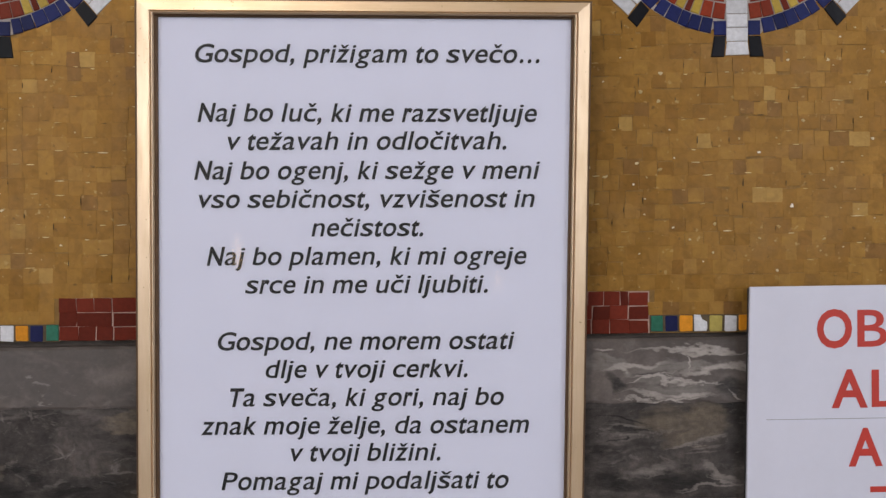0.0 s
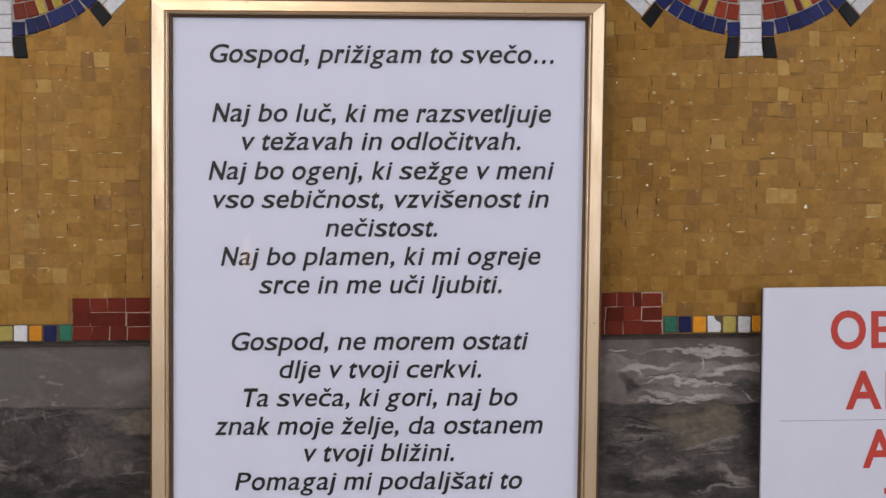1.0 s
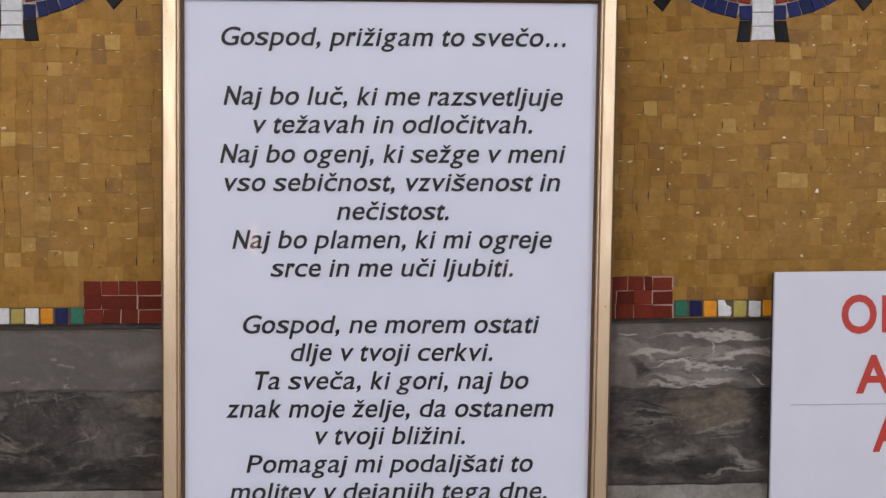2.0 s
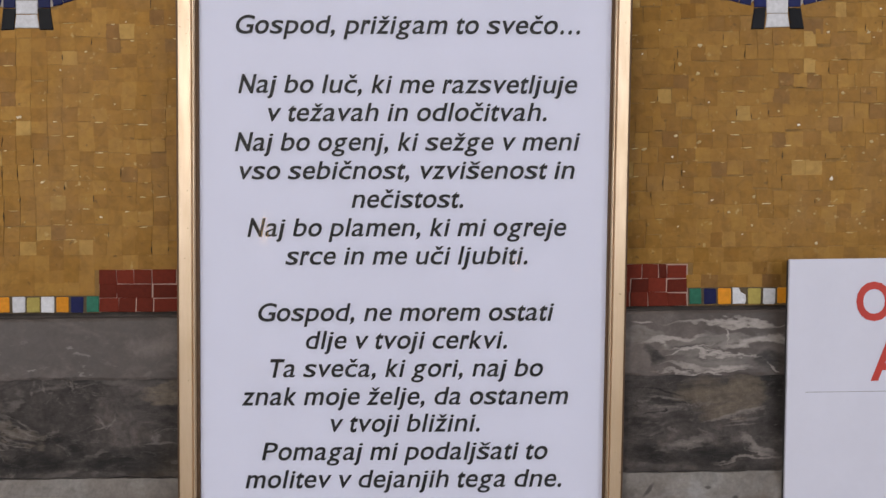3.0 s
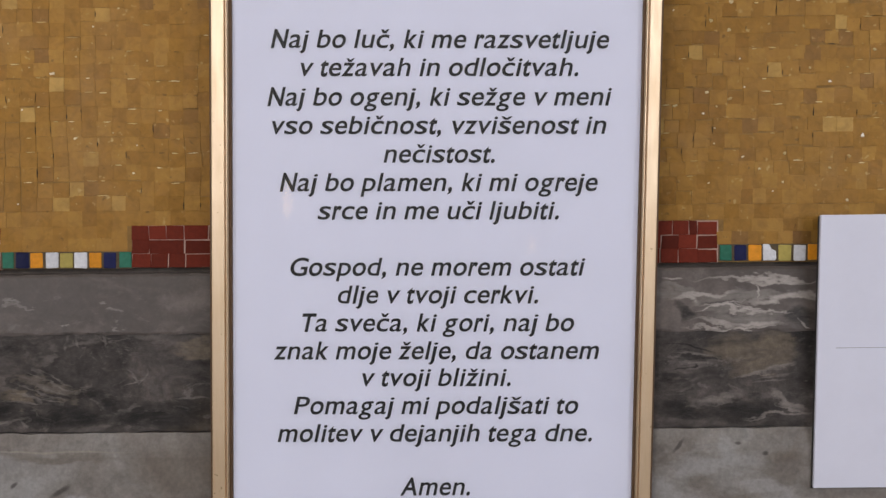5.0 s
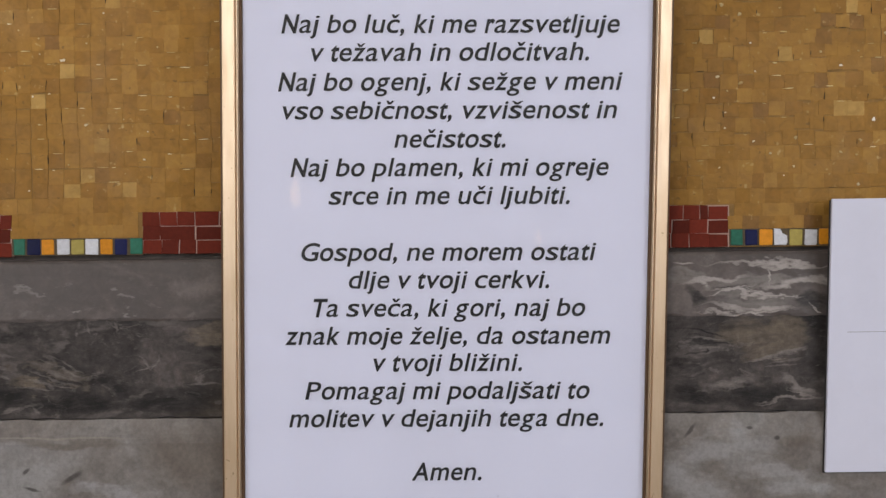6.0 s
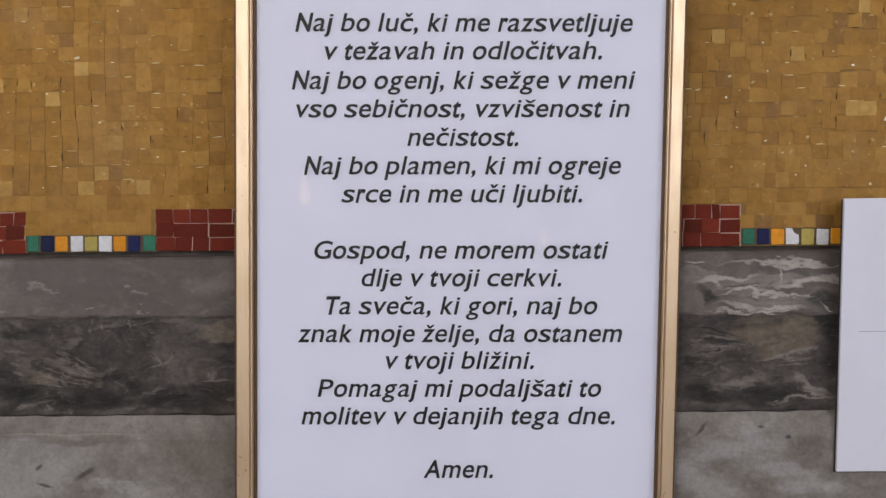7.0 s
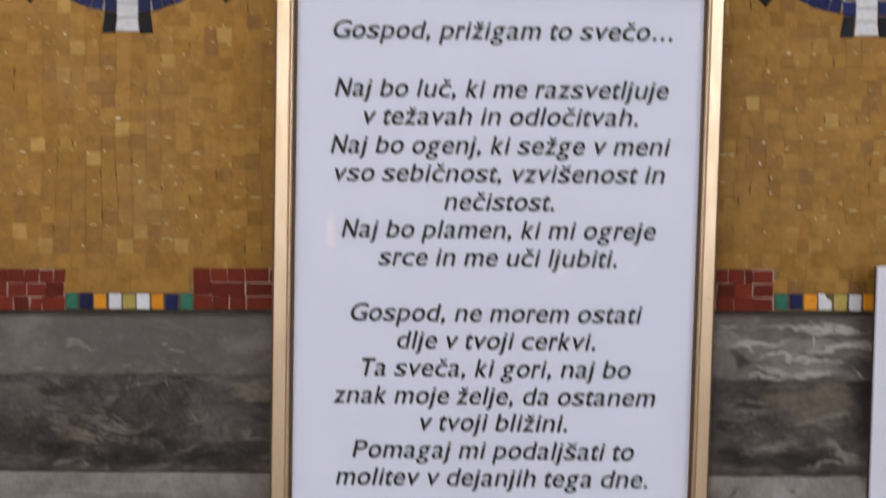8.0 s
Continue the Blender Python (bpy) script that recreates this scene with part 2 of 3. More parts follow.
def glass_material():
    m = bpy.data.materials.new("clear_glass")
    m.use_nodes = True
    n, l = m.node_tree.nodes, m.node_tree.links
    n.remove(n["Principled BSDF"])
    see = n.new("ShaderNodeBsdfTransparent")
    gloss = n.new("ShaderNodeBsdfGlossy")
    gloss.inputs["Roughness"].default_value = 0.055
    f = n.new("ShaderNodeFresnel")
    f.inputs["IOR"].default_value = 1.34
    wave = n.new("ShaderNodeBump")
    wave.inputs["Strength"].default_value = 0.05
    wave.inputs["Distance"].default_value = 0.002
    l.new(noise_tex(n, l, 6.0, 1.0), wave.inputs["Height"])
    l.new(wave.outputs["Normal"], gloss.inputs["Normal"])
    mx = n.new("ShaderNodeMixShader")
    l.new(f.outputs[0], mx.inputs[0])
    l.new(see.outputs[0], mx.inputs[1])
    l.new(gloss.outputs[0], mx.inputs[2])
    l.new(mx.outputs[0], n["Material Output"].inputs["Surface"])
    return m


def glow_material(name, colour, strength):
    m = bpy.data.materials.new(name)
    m.use_nodes = True
    b = m.node_tree.nodes["Principled BSDF"]
    b.inputs["Base Color"].default_value = rgb(*colour)
    b.inputs["Emission Color"].default_value = rgb(*colour)
    b.inputs["Emission Strength"].default_value = strength
    return m


GOLD_ONE, GOLD_MANY = gold_material("gold_tessera", False), gold_material("gold_tesserae", True)
# pale sliver colours stand in for glints on tile edges
GLINT = glint_chip_material("gold_glint", ((0.0, (0.38, 0.24, 0.07)), (0.40, (0.52, 0.37, 0.14)), (0.75, (0.70, 0.56, 0.28)), (1.0, (0.90, 0.80, 0.55))))
# spot colours serve for painted glints as well as flaked glass
SPOT = glint_chip_material("glint_and_chipped_glass", ((0.0, (0.38, 0.25, 0.09)), (0.4, (0.52, 0.39, 0.19)), (0.75, (0.68, 0.56, 0.37)), (1.0, (0.86, 0.78, 0.68))))
MORTAR = simple("dark_mortar", (0.060, 0.048, 0.040), 0.9, var=0.4, scale=140, bumpy=0.4)
GAP = simple("open_joint", (0.022, 0.014, 0.008), 0.9, var=0.3)
BED = simple("mosaic_bed", (0.225, 0.122, 0.031), 0.85, var=0.35, scale=90)
PALE_BED = simple("pale_grout", (0.33, 0.29, 0.27), 0.85, var=0.2, scale=120)
STRIP_BED = simple("brown_grout", (0.085, 0.062, 0.036), 0.9, var=0.35, scale=140)
PINK_BED = simple("pink_grout", (0.38, 0.25, 0.205), 0.85, var=0.25, scale=120)
BLUE = smalti("blue_smalti", (0.013, 0.018, 0.090))
NAVY = smalti("navy_smalti", (0.012, 0.014, 0.062))
BLACK = smalti("black_smalti", (0.008, 0.008, 0.011))
WHITE = smalti("white_smalti", (0.62, 0.62, 0.66), 0.10)
RED = smalti("red_smalti", (0.230, 0.030, 0.010), 0.30)
DEEP_RED = smalti("deep_red_smalti", (0.132, 0.0195, 0.0098), 0.30, 0.6)
YELLOW = smalti("yellow_smalti", (0.46, 0.32, 0.06), 0.15)
OLIVE = smalti("olive_smalti", (0.36, 0.29, 0.08), 0.15)
ORANGE = smalti("orange_smalti", (0.66, 0.26, 0.02), 0.12)
GREEN = smalti("green_smalti", (0.035, 0.16, 0.105), 0.15)
MARBLE = marble_material("dark_marble", (0.0168, 0.0146, 0.0143), (0.079, 0.0676, 0.0642), (0.240, 0.211, 0.197), 0.48, 0.9, 0.8,
    pale=((0.4365, 1.119, 0.021, 0.0042, 8), (0.488, 1.1175, 0.016, 0.0026, -24), (0.492, 1.1125, 0.014, 0.0010, -20), (0.482, 1.1075, 0.026, 0.0014, 4), (0.472, 1.1385, 0.022, 0.0020, 10)),
    faint=((0.015, 1.1645, 0.020, 0.0045, -3), (-0.035, 1.1630, 0.015, 0.0045, 6), (-0.072, 1.1455, 0.004, 0.009, 12), (-0.100, 1.131, 0.010, 0.004, -20), (0.002, 1.1200, 0.006, 0.0035, 35), (-0.088, 1.104, 0.016, 0.0028, 14), (0.010, 1.137, 0.012, 0.004, -30), (-0.066, 1.1305, 0.024, 0.0050, -22), (-0.062, 1.160, 0.008, 0.005, 60), (0.425, 1.140, 0.020, 0.0030, 5)),
    fine=((-0.060, 1.1340, 0.022, 0.0011, -22), (-0.063, 1.1302, 0.024, 0.0012, -20), (-0.066, 1.1262, 0.024, 0.0011, -16), (-0.056, 1.1372, 0.018, 0.0010, -28), (-0.070, 1.1222, 0.022, 0.0010, -10), (-0.079, 1.1188, 0.020, 0.0009, -4),
        (-0.104, 1.134, 0.006, 0.0014, -15), (-0.102, 1.128, 0.006, 0.0012, -20), (-0.104, 1.1445, 0.010, 0.0011, -5), (0.046, 1.1222, 0.016, 0.0010, -2), (-0.098, 1.1035, 0.010, 0.0012, 18), (-0.078, 1.1035, 0.004, 0.0014, -45),
        (-0.0475, 1.162, 0.0013, 0.007, -15), (-0.0400, 1.164, 0.0013, 0.006, 15), (0.002, 1.1385, 0.010, 0.0010, -50), (0.010, 1.138, 0.009, 0.0010, 60), (0.003, 1.134, 0.010, 0.0010, 20), (-0.018, 1.1645, 0.0012, 0.005, 5),
        (0.479, 1.1355, 0.016, 0.0009, 8), (0.474, 1.1320, 0.018, 0.0008, 6), (0.420, 1.1530, 0.018, 0.0010, -8), (0.424, 1.1462, 0.020, 0.0011, -5), (0.412, 1.128, 0.008, 0.0010, 20)),
    tan=((0.464, 1.1560, 0.036, 0.0150, -4), (0.469, 1.1420, 0.024, 0.0070, 6), (-0.066, 1.1305, 0.026, 0.0060, -24), (-0.085, 1.122, 0.020, 0.004, -18), (0.048, 1.1610, 0.012, 0.0060, 0)),
    black=((0.460, 1.1115, 0.030, 0.0080, 2), (0.418, 1.1095, 0.030, 0.0070, 0), (0.418, 1.1570, 0.020, 0.0013, -10), (0.425, 1.1492, 0.020, 0.0012, -8), (0.418, 1.1432, 0.018, 0.0011, 4), (0.405, 1.132, 0.012, 0.006, -20),
        (0.020, 1.1100, 0.046, 0.0115, 3), (-0.050, 1.1075, 0.050, 0.0075, 2), (-0.020, 1.122, 0.016, 0.006, -30), (-0.100, 1.113, 0.020, 0.007, 10), (-0.078, 1.1395, 0.004, 0.003, 0), (-0.100, 1.158, 0.018, 0.006, 0)))
SPLAY = marble_material("honed_grey_marble", (0.088, 0.0722, 0.0668), (0.131, 0.109, 0.101), (0.41, 0.368, 0.345), 0.36, 0.12, 0.22,
    pale=((0.405, 1.2095, 0.010, 0.0022, 0), (0.470, 1.2085, 0.045, 0.0020, -1), (0.425, 1.1955, 0.026, 0.0022, 6), (0.490, 1.1945, 0.030, 0.0036, 6), (0.452, 1.1862, 0.030, 0.0012, -7), (0.452, 1.1756, 0.034, 0.0022, -2), (0.466, 1.2010, 0.0012, 0.009, -8), (0.436, 1.1868, 0.020, 0.0010, 14), (0.470, 1.1850, 0.022, 0.0010, -12), (0.450, 1.1722, 0.034, 0.0012, 1), (0.500, 1.1745, 0.006, 0.0012, -35)),
    faint=((0.470, 1.1958, 0.045, 0.0058, 3), (0.408, 1.1965, 0.020, 0.0045, -5), (0.452, 1.1812, 0.034, 0.0075, -3), (-0.112, 1.1720, 0.008, 0.0016, 0), (-0.0125, 1.1825, 0.007, 0.0026, -15), (-0.019, 1.193, 0.005, 0.0018, 0), (-0.085, 1.192, 0.010, 0.0020, -10), (-0.006, 1.1735, 0.005, 0.0012, 0), (-0.045, 1.1725, 0.004, 0.0012, 0)),
    black=((-0.030, 1.1700, 0.016, 0.0022, 2), (0.411, 1.183, 0.011, 0.0038, -48), (0.500, 1.180, 0.014, 0.0065, 0), (0.448, 1.1885, 0.022, 0.0010, -6)))
LEDGE, GLASS = ledge_material(), glass_material()
GILT, GILT_ACROSS = gilt_material("brushed_gilt", (7.0, 7.0, 0.7)), gilt_material("brushed_gilt_across", (0.7, 7.0, 7.0))
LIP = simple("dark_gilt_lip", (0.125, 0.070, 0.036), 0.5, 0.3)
PAPER = simple("white_paper", (0.702, 0.707, 0.838), 0.75, var=0.02, scale=30, bumpy=0.03)
INK = simple("black_ink", (0.0045, 0.0045, 0.0075), 0.6, var=0.2, bumpy=0.0)
BOARD = simple("white_board", (0.650, 0.655, 0.778), 0.5, var=0.03, scale=25, bumpy=0.04)
BOARD_EDGE = simple("grey_board_edge", (0.20, 0.20, 0.22), 0.7, var=0.2)
# near black, so the backing's rim reads as shade round the card
BACK_SHADE = simple("card_rim_shade", (0.022, 0.020, 0.020), 0.8, var=0.2)
RED_INK = simple("red_ink", (0.50, 0.035, 0.022), 0.5, var=0.1, bumpy=0.0)
GREY_INK = simple("grey_ink", (0.30, 0.30, 0.33), 0.6, var=0.1, bumpy=0.0)
PLASTER = simple("lime_plaster", (0.62, 0.57, 0.50), 0.85, var=0.12, scale=4)
FLOOR = simple("stone_floor", (0.26, 0.24, 0.22), 0.5, var=0.25, scale=5)
WAX = simple("ivory_wax", (0.82, 0.72, 0.60), 0.45, var=0.06)
BRASS = simple("worn_brass", (0.42, 0.28, 0.10), 0.35, 0.9, var=0.2)
FLAME = glow_material("candle_flame", (1.0, 0.62, 0.28), 4.0)
LAMP_GLOW = glow_material("lamp_globe", (1.0, 0.86, 0.68), 4.0)
PANE = glow_material("bright_sky_pane", (0.80, 0.88, 1.0), 1.5)

# ---- mesh helpers ----


def link_mesh(name, verts, faces, mat, parent=None, label="", smooth=False):
    me = bpy.data.meshes.new(name)
    me.from_pydata(verts, [], faces)
    me.materials.append(mat)
    if smooth:
        me.polygons.foreach_set("use_smooth", [True] * len(me.polygons))
    ob = new(name, me)
    ob.parent = parent
    if label:
        ob["label"] = label
    return ob


def part(name, bm, mat, parent, label=""):
    bmesh.ops.recalc_face_normals(bm, faces=bm.faces)
    me = bpy.data.meshes.new(name)
    bm.to_mesh(me)
    bm.free()
    me.materials.append(mat)
    ob = new(name, me)
    ob.parent = parent
    if label:
        ob["label"] = label
    return ob


def box_bm(x0, x1, y0, y1, z0, z1, bevel=0.0, segments=2):
    bm = bmesh.new()
    bmesh.ops.create_cube(bm, size=1.0)
    for v in bm.verts:
        v.co = Vector(((x0 + x1) / 2 + v.co.x * (x1 - x0), (y0 + y1) / 2 + v.co.y * (y1 - y0), (z0 + z1) / 2 + v.co.z * (z1 - z0)))
    if bevel:
        bmesh.ops.bevel(bm, geom=bm.edges[:], offset=bevel, segments=segments, affect="EDGES", profile=0.5)
    return bm


def lathe_bm(profile, steps=24):
    """profile: (radius, z) from bottom to top."""
    bm = bmesh.new()
    rings = [[bm.verts.new((r * math.cos(a), r * math.sin(a), z)) for a in (2 * math.pi * k / steps for k in range(steps))] for r, z in profile]
    for a, b in zip(rings, rings[1:]):
        for k in range(steps):
            bm.faces.new((a[k], a[(k + 1) % steps], b[(k + 1) % steps], b[k]))
    bm.faces.new(rings[0][::-1])
    bm.faces.new(rings[-1])
    return bm


def prism(corners, front, back, edge=0.0005, lifts=None):
    """Verts and faces of a piece with worn edges: corners (x, z) clockwise or not, front and back as y."""
    n = len(corners)
    cx, cz = sum(c[0] for c in corners) / n, sum(c[1] for c in corners) / n
    lifts = lifts or [0.0] * n
    verts = [(x, back, z) for x, z in corners]
    verts += [(x, front + edge * 0.8 + k, z) for (x, z), k in zip(corners, lifts)]
    for (x, z), k in zip(corners, lifts):
        d = math.hypot(x - cx, z - cz) or 1.0
        verts.append((x + (cx - x) / d * edge * 1.4, front + k, z + (cz - z) / d * edge * 1.4))
    faces = [tuple(range(2 * n, 3 * n))]
    for ring in (0, n):
        for k in range(n):
            j = (k + 1) % n
            faces.append((ring + k, ring + j, ring + n + j, ring + n + k))
    return verts, faces


# ---- structure ----
rng = random.Random(11)
wall_n = tagged(part("wall_north", box_bm(-3.0, 3.6, 0.00072, 0.30, 1.2204, 4.0), BED, None), "church wall clad in gold glass mosaic above dark marble", "wall", kind="structure")


def pierced(blocks):
    """One mesh of the blocks of wall that are left round an opening."""
    bm = bmesh.new()
    for block in blocks:
        b2 = box_bm(*block)
        me = bpy.data.meshes.new("block")
        b2.to_mesh(me)
        b2.free()
        bm.from_mesh(me)
        bpy.data.meshes.remove(me)
    return bm


tagged(part("wall_south", pierced([(a, b, -5.3, -5.0, low, high) for a, b, low, high in (
    (-3.0, -2.1, 0, 4), (-1.4, 1.7, 0, 4), (2.7, 3.6, 0, 4), (-2.1, -1.4, 0, 1.0), (-2.1, -1.4, 2.7, 4), (1.7, 2.7, 0, 1.0), (1.7, 2.7, 2.7, 4))]), PLASTER, None),
    "plain lime-plastered church wall behind, with two windows", "wall", kind="structure")


def pierced_wall(name, x0, x1, a, b, low, high):
    """A side wall with one window opening from a to b along it."""
    bm = pierced([(x0, x1, *k) for k in ((-5.3, a, 0, 4), (b, 0.3, 0, 4), (a, b, 0, low), (a, b, high, 4))])
    return tagged(part(name, bm, PLASTER, None), "plain plastered side wall with a tall window opening", "wall", kind="structure")


pierced_wall("wall_east", 3.6, 3.9, -4.2, -2.8, 1.1, 3.1)
pierced_wall("wall_west", -3.3, -3.0, -4.4, -3.0, 1.2, 2.8)
west_window = tagged(new("window_2"), "side window with bright sky behind", "window", kind="structure")
part("pane", box_bm(-3.15, -3.14, -4.4, -3.0, 1.2, 2.8), PANE, west_window)
part("window_frame", box_bm(-3.135, -3.10, -3.72, -3.68, 1.2, 2.8, 0.004), BOARD_EDGE, west_window)
tagged(part("floor", box_bm(-3.3, 3.9, -5.3, 0.3, -0.2, 0.0), FLOOR, None), "grey stone church floor", "floor", kind="structure")
tagged(part("ceiling", box_bm(-3.3, 3.9, -5.3, 0.3, 4.0, 4.2), PLASTER, None), "plain plastered ceiling", "ceiling", kind="structure")
tagged(part("trim_joint", box_bm(-3.0, 3.6, 0.0045, 0.25, 1.2120, 1.2203), MORTAR, None), "dark mortar joint over the marble", "joint", kind="structure")
win = tagged(new("window_1"), "tall side window with bright sky behind", "window", kind="structure")
part("pane", box_bm(3.74, 3.75, -4.2, -2.8, 1.1, 3.1), PANE, win)
part("window_frame", box_bm(3.70, 3.735, -3.52, -3.48, 1.1, 3.1, 0.004), BOARD_EDGE, win)

for name, a, b in (("window_3", 1.7, 2.7), ("window_4", -2.1, -1.4)):
    end_window = tagged(new(name), "end window with bright sky behind", "window", kind="structure")
    part("pane", box_bm(a, b, -5.16, -5.15, 1.0, 2.7), PANE, end_window)
    part("window_frame", box_bm((a + b) / 2 - 0.02, (a + b) / 2 + 0.02, -5.145, -5.11, 1.0, 2.7, 0.004), BOARD_EDGE, end_window)


def sag(x, z):
    """The courses run a little out of level."""
    k = np.interp(z, (1.0, 1.098, 1.170, 1.2166), (0.004, 0.004, 0.0005, 0.006))
    return k * (min(max(x, -0.4), 0.9) - 0.42)


def stone_course(name, profile, mat, label, seed, rough):
    """A course of stone along the wall: profile of (y, z), broken a little along its edges."""
    xs = [-3.0, -1.5] + [-0.40 + 0.004 * k for k in range(326)] + [2.0, 3.6]
    verts, faces, n = [], [], len(profile)
    for x in xs:
        for k, (y, z, amp) in enumerate(profile):
            d = noise.noise(Vector((x * 60, k * 3.1, seed))) * 0.6 + noise.noise(Vector((x * 190, k * 5.7, seed + 4))) * 0.4
            e = noise.noise(Vector((x * 75, k * 2.3, seed + 9)))
            verts.append((x, y + d * amp * rough, z + e * amp * rough + sag(x, z)))
    for a in range(len(xs) - 1):
        for k in range(n - 1):
            faces.append((a * n + k, (a + 1) * n + k, (a + 1) * n + k + 1, a * n + k + 1))
    faces += [tuple(range(n)), tuple(range((len(xs) - 1) * n, len(xs) * n))[::-1]]
    return tagged(link_mesh(name, verts, faces, mat), label, "stone course", kind="structure")


# honed splay with a chipped top arris, then the darker upright face
stone_course("trim_splay", [(0.25, 1.2185, 0), (0.006, 1.2185, 0), (0.0035, 1.2172, 0.2), (-0.0008, 1.2166, 0.7), (-0.0020, 1.2145, 0.5), (-0.0035, 1.205, 0.15),
    (-0.0055, 1.190, 0.15), (-0.0074, 1.1755, 0.5), (-0.0079, 1.1712, 0.9), (-0.0077, 1.1695, 1.1), (0.02, 1.1690, 0), (0.25, 1.1690, 0)],
    SPLAY, "grey honed marble splay with chipped edges", 3.0, 0.0012)
stone_course("trim_marble", [(0.25, 1.1730, 0), (-0.0050, 1.1730, 0), (-0.0068, 1.1700, 0.4), (-0.0077, 1.1660, 0.8), (-0.0078, 1.160, 0.8), (-0.0078, 1.150, 0.8), (-0.0078, 1.140, 0.8), (-0.0078, 1.130, 0.8),
    (-0.0078, 1.120, 0.8), (-0.0078, 1.110, 0.8), (-0.0078, 1.102, 0.8), (-0.0076, 1.0985, 0.9), (0.02, 1.098, 0), (0.25, 1.098, 0)],
    MARBLE, "dark broken-faced veined marble band", 5.0, 0.0014)
stone_course("trim_ledge", [(0.25, 1.098, 0), (0.0, 1.098, 0), (-0.0080, 1.0974, 1.0), (-0.0098, 1.092, 0.4), (-0.0112, 1.0865, 0.5), (-0.0119, 1.080, 0.2), (-0.0121, 1.05, 0.2),
    (-0.0122, 1.02, 0.2), (-0.0122, 0.6, 0), (-0.0122, 0.0, 0), (0.25, 0.0, 0)], LEDGE, "pale grey limestone facing below the marble", 7.0, 0.0010)

# ---- framed prayer ----
prayer = tagged(new("framed_prayer"), "gold-framed prayer sheet printed in bold black italics, hung on the wall", "picture frame")
TILTED = math.atan(0.0227)
prayer.matrix_basis = Matrix.Translation((0.222, -0.0235, 1.239)) @ Matrix.Rotation(radians(0.75), 4, "Y") @ Matrix.Rotation(TILTED, 4, "X")
# own axes: x right, z up, -y to the room; the paper lies at y = 0
U0, U1, V0, V1 = -0.1566, 0.1678, -0.221, 0.2231
# broad face that rises inward a little, then a narrow bead
PROFILE = [(0.0016, 0.0062), (0.0016, -0.0050), (0.0018, -0.0055), (0.0022, -0.0057), (0.0062, -0.0063), (0.0102, -0.0069),
           (0.0106, -0.0066), (0.0110, -0.0056), (0.0113, -0.0064), (0.0117, -0.0071), (0.0121, -0.0073), (0.0125, -0.0071), (0.0129, -0.0064), (0.0131, -0.0054), (0.0131, -0.0036), (0.0131, 0.0062)]
LIP_PROFILE = [(0.01315, 0.004), (0.01315, -0.0042), (0.0138, -0.0044), (0.0144, -0.0038), (0.0150, -0.0028), (0.0151, 0.004)]
EDGE_PROFILE = [(0.0, 0.0065), (0.0, -0.0030), (0.0003, -0.0044), (0.0008, -0.0051), (0.00155, -0.0051), (0.00155, 0.0065)]


def bar(name, a, b, inward, profile, mat, own, at_a, at_b):
    """A mitred length of moulding from corner a to corner b; inward: the side on which the sheet lies; own, at_a, at_b: how broad it and its neighbours are cut."""
    a, b, inward = Vector(a), Vector(b), Vector(inward)
    along = (b - a).normalized()
    verts, n = [], len(profile)
    for end, sign, next_to in ((a, 1, at_a), (b, -1, at_b)):
        for u, y in profile:
            p = end + inward * (u * own) + along * (sign * u * next_to)
            verts.append((p.x, y, p.y))
    faces = [(k, (k + 1) % n, n + (k + 1) % n, n + k) for k in range(n)] + [tuple(range(n)), tuple(range(n, 2 * n))[::-1]]
    bm = bmesh.new()
    vs = [bm.verts.new(v) for v in verts]
    for f in faces:
        bm.faces.new([vs[k] for k in f])
    return part(name, bm, mat, prayer)


U2 = U1 - 0.0034  # the frame is a little out of square
HEAD, LEFT, RIGHT = 0.85, 1.07, 0.97
for a, b, inward, widths in (((U0, V1), (U1, V1), (0, -1), (HEAD, LEFT, RIGHT)), ((U2, V0), (U0, V0), (0, 1), (HEAD, RIGHT, LEFT)),
                             ((U0, V0), (U0, V1), (1, 0), (LEFT, HEAD, HEAD)), ((U1, V1), (U2, V0), (-1, 0), (RIGHT, HEAD, HEAD))):
    bar("moulding", a, b, inward, PROFILE, GILT if inward[0] else GILT_ACROSS, *widths)
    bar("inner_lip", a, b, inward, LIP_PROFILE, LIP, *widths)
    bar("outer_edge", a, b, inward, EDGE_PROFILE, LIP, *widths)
part("backing_board", box_bm(U0 + 0.004, U1 - 0.004, 0.0045, 0.0062, V0 + 0.004, V1 - 0.004), BOARD_EDGE, prayer)
paper = part("paper", box_bm(U0 + 0.0115, U1 - 0.0115, -0.0012, 0.0008, V0 + 0.0115, V1 - 0.0115), PAPER, prayer, "white paper sheet with printed prayer")
pane = part("glass_pane", box_bm(U0 + 0.0112, U1 - 0.0112, -0.0032, -0.0021, V0 + 0.0112, V1 - 0.0112), GLASS, prayer, "clear glass with faint candle reflections")
pane.visible_shadow = False


# letter widths of a bold grotesque, in thousandths of the type size, and how far each letter keeps off its left and right sides
WIDE = dict(zip("abcdefghijklmnopqrstuvwxyzNGTPAOBL,.", (556, 611, 556, 611, 556, 333, 611, 611, 278, 278, 556, 278, 889, 611, 611, 611, 611, 389, 556, 333, 611, 556, 778, 556, 556, 500, 722, 778, 611, 667, 722, 778, 722, 611, 278, 278)))
WIDE.update({" ": 278, "č": 556, "ž": 500, "š": 556, "…": 1000})
STEMS = {k: (68, 68) for k in "hilmnurNk,."}
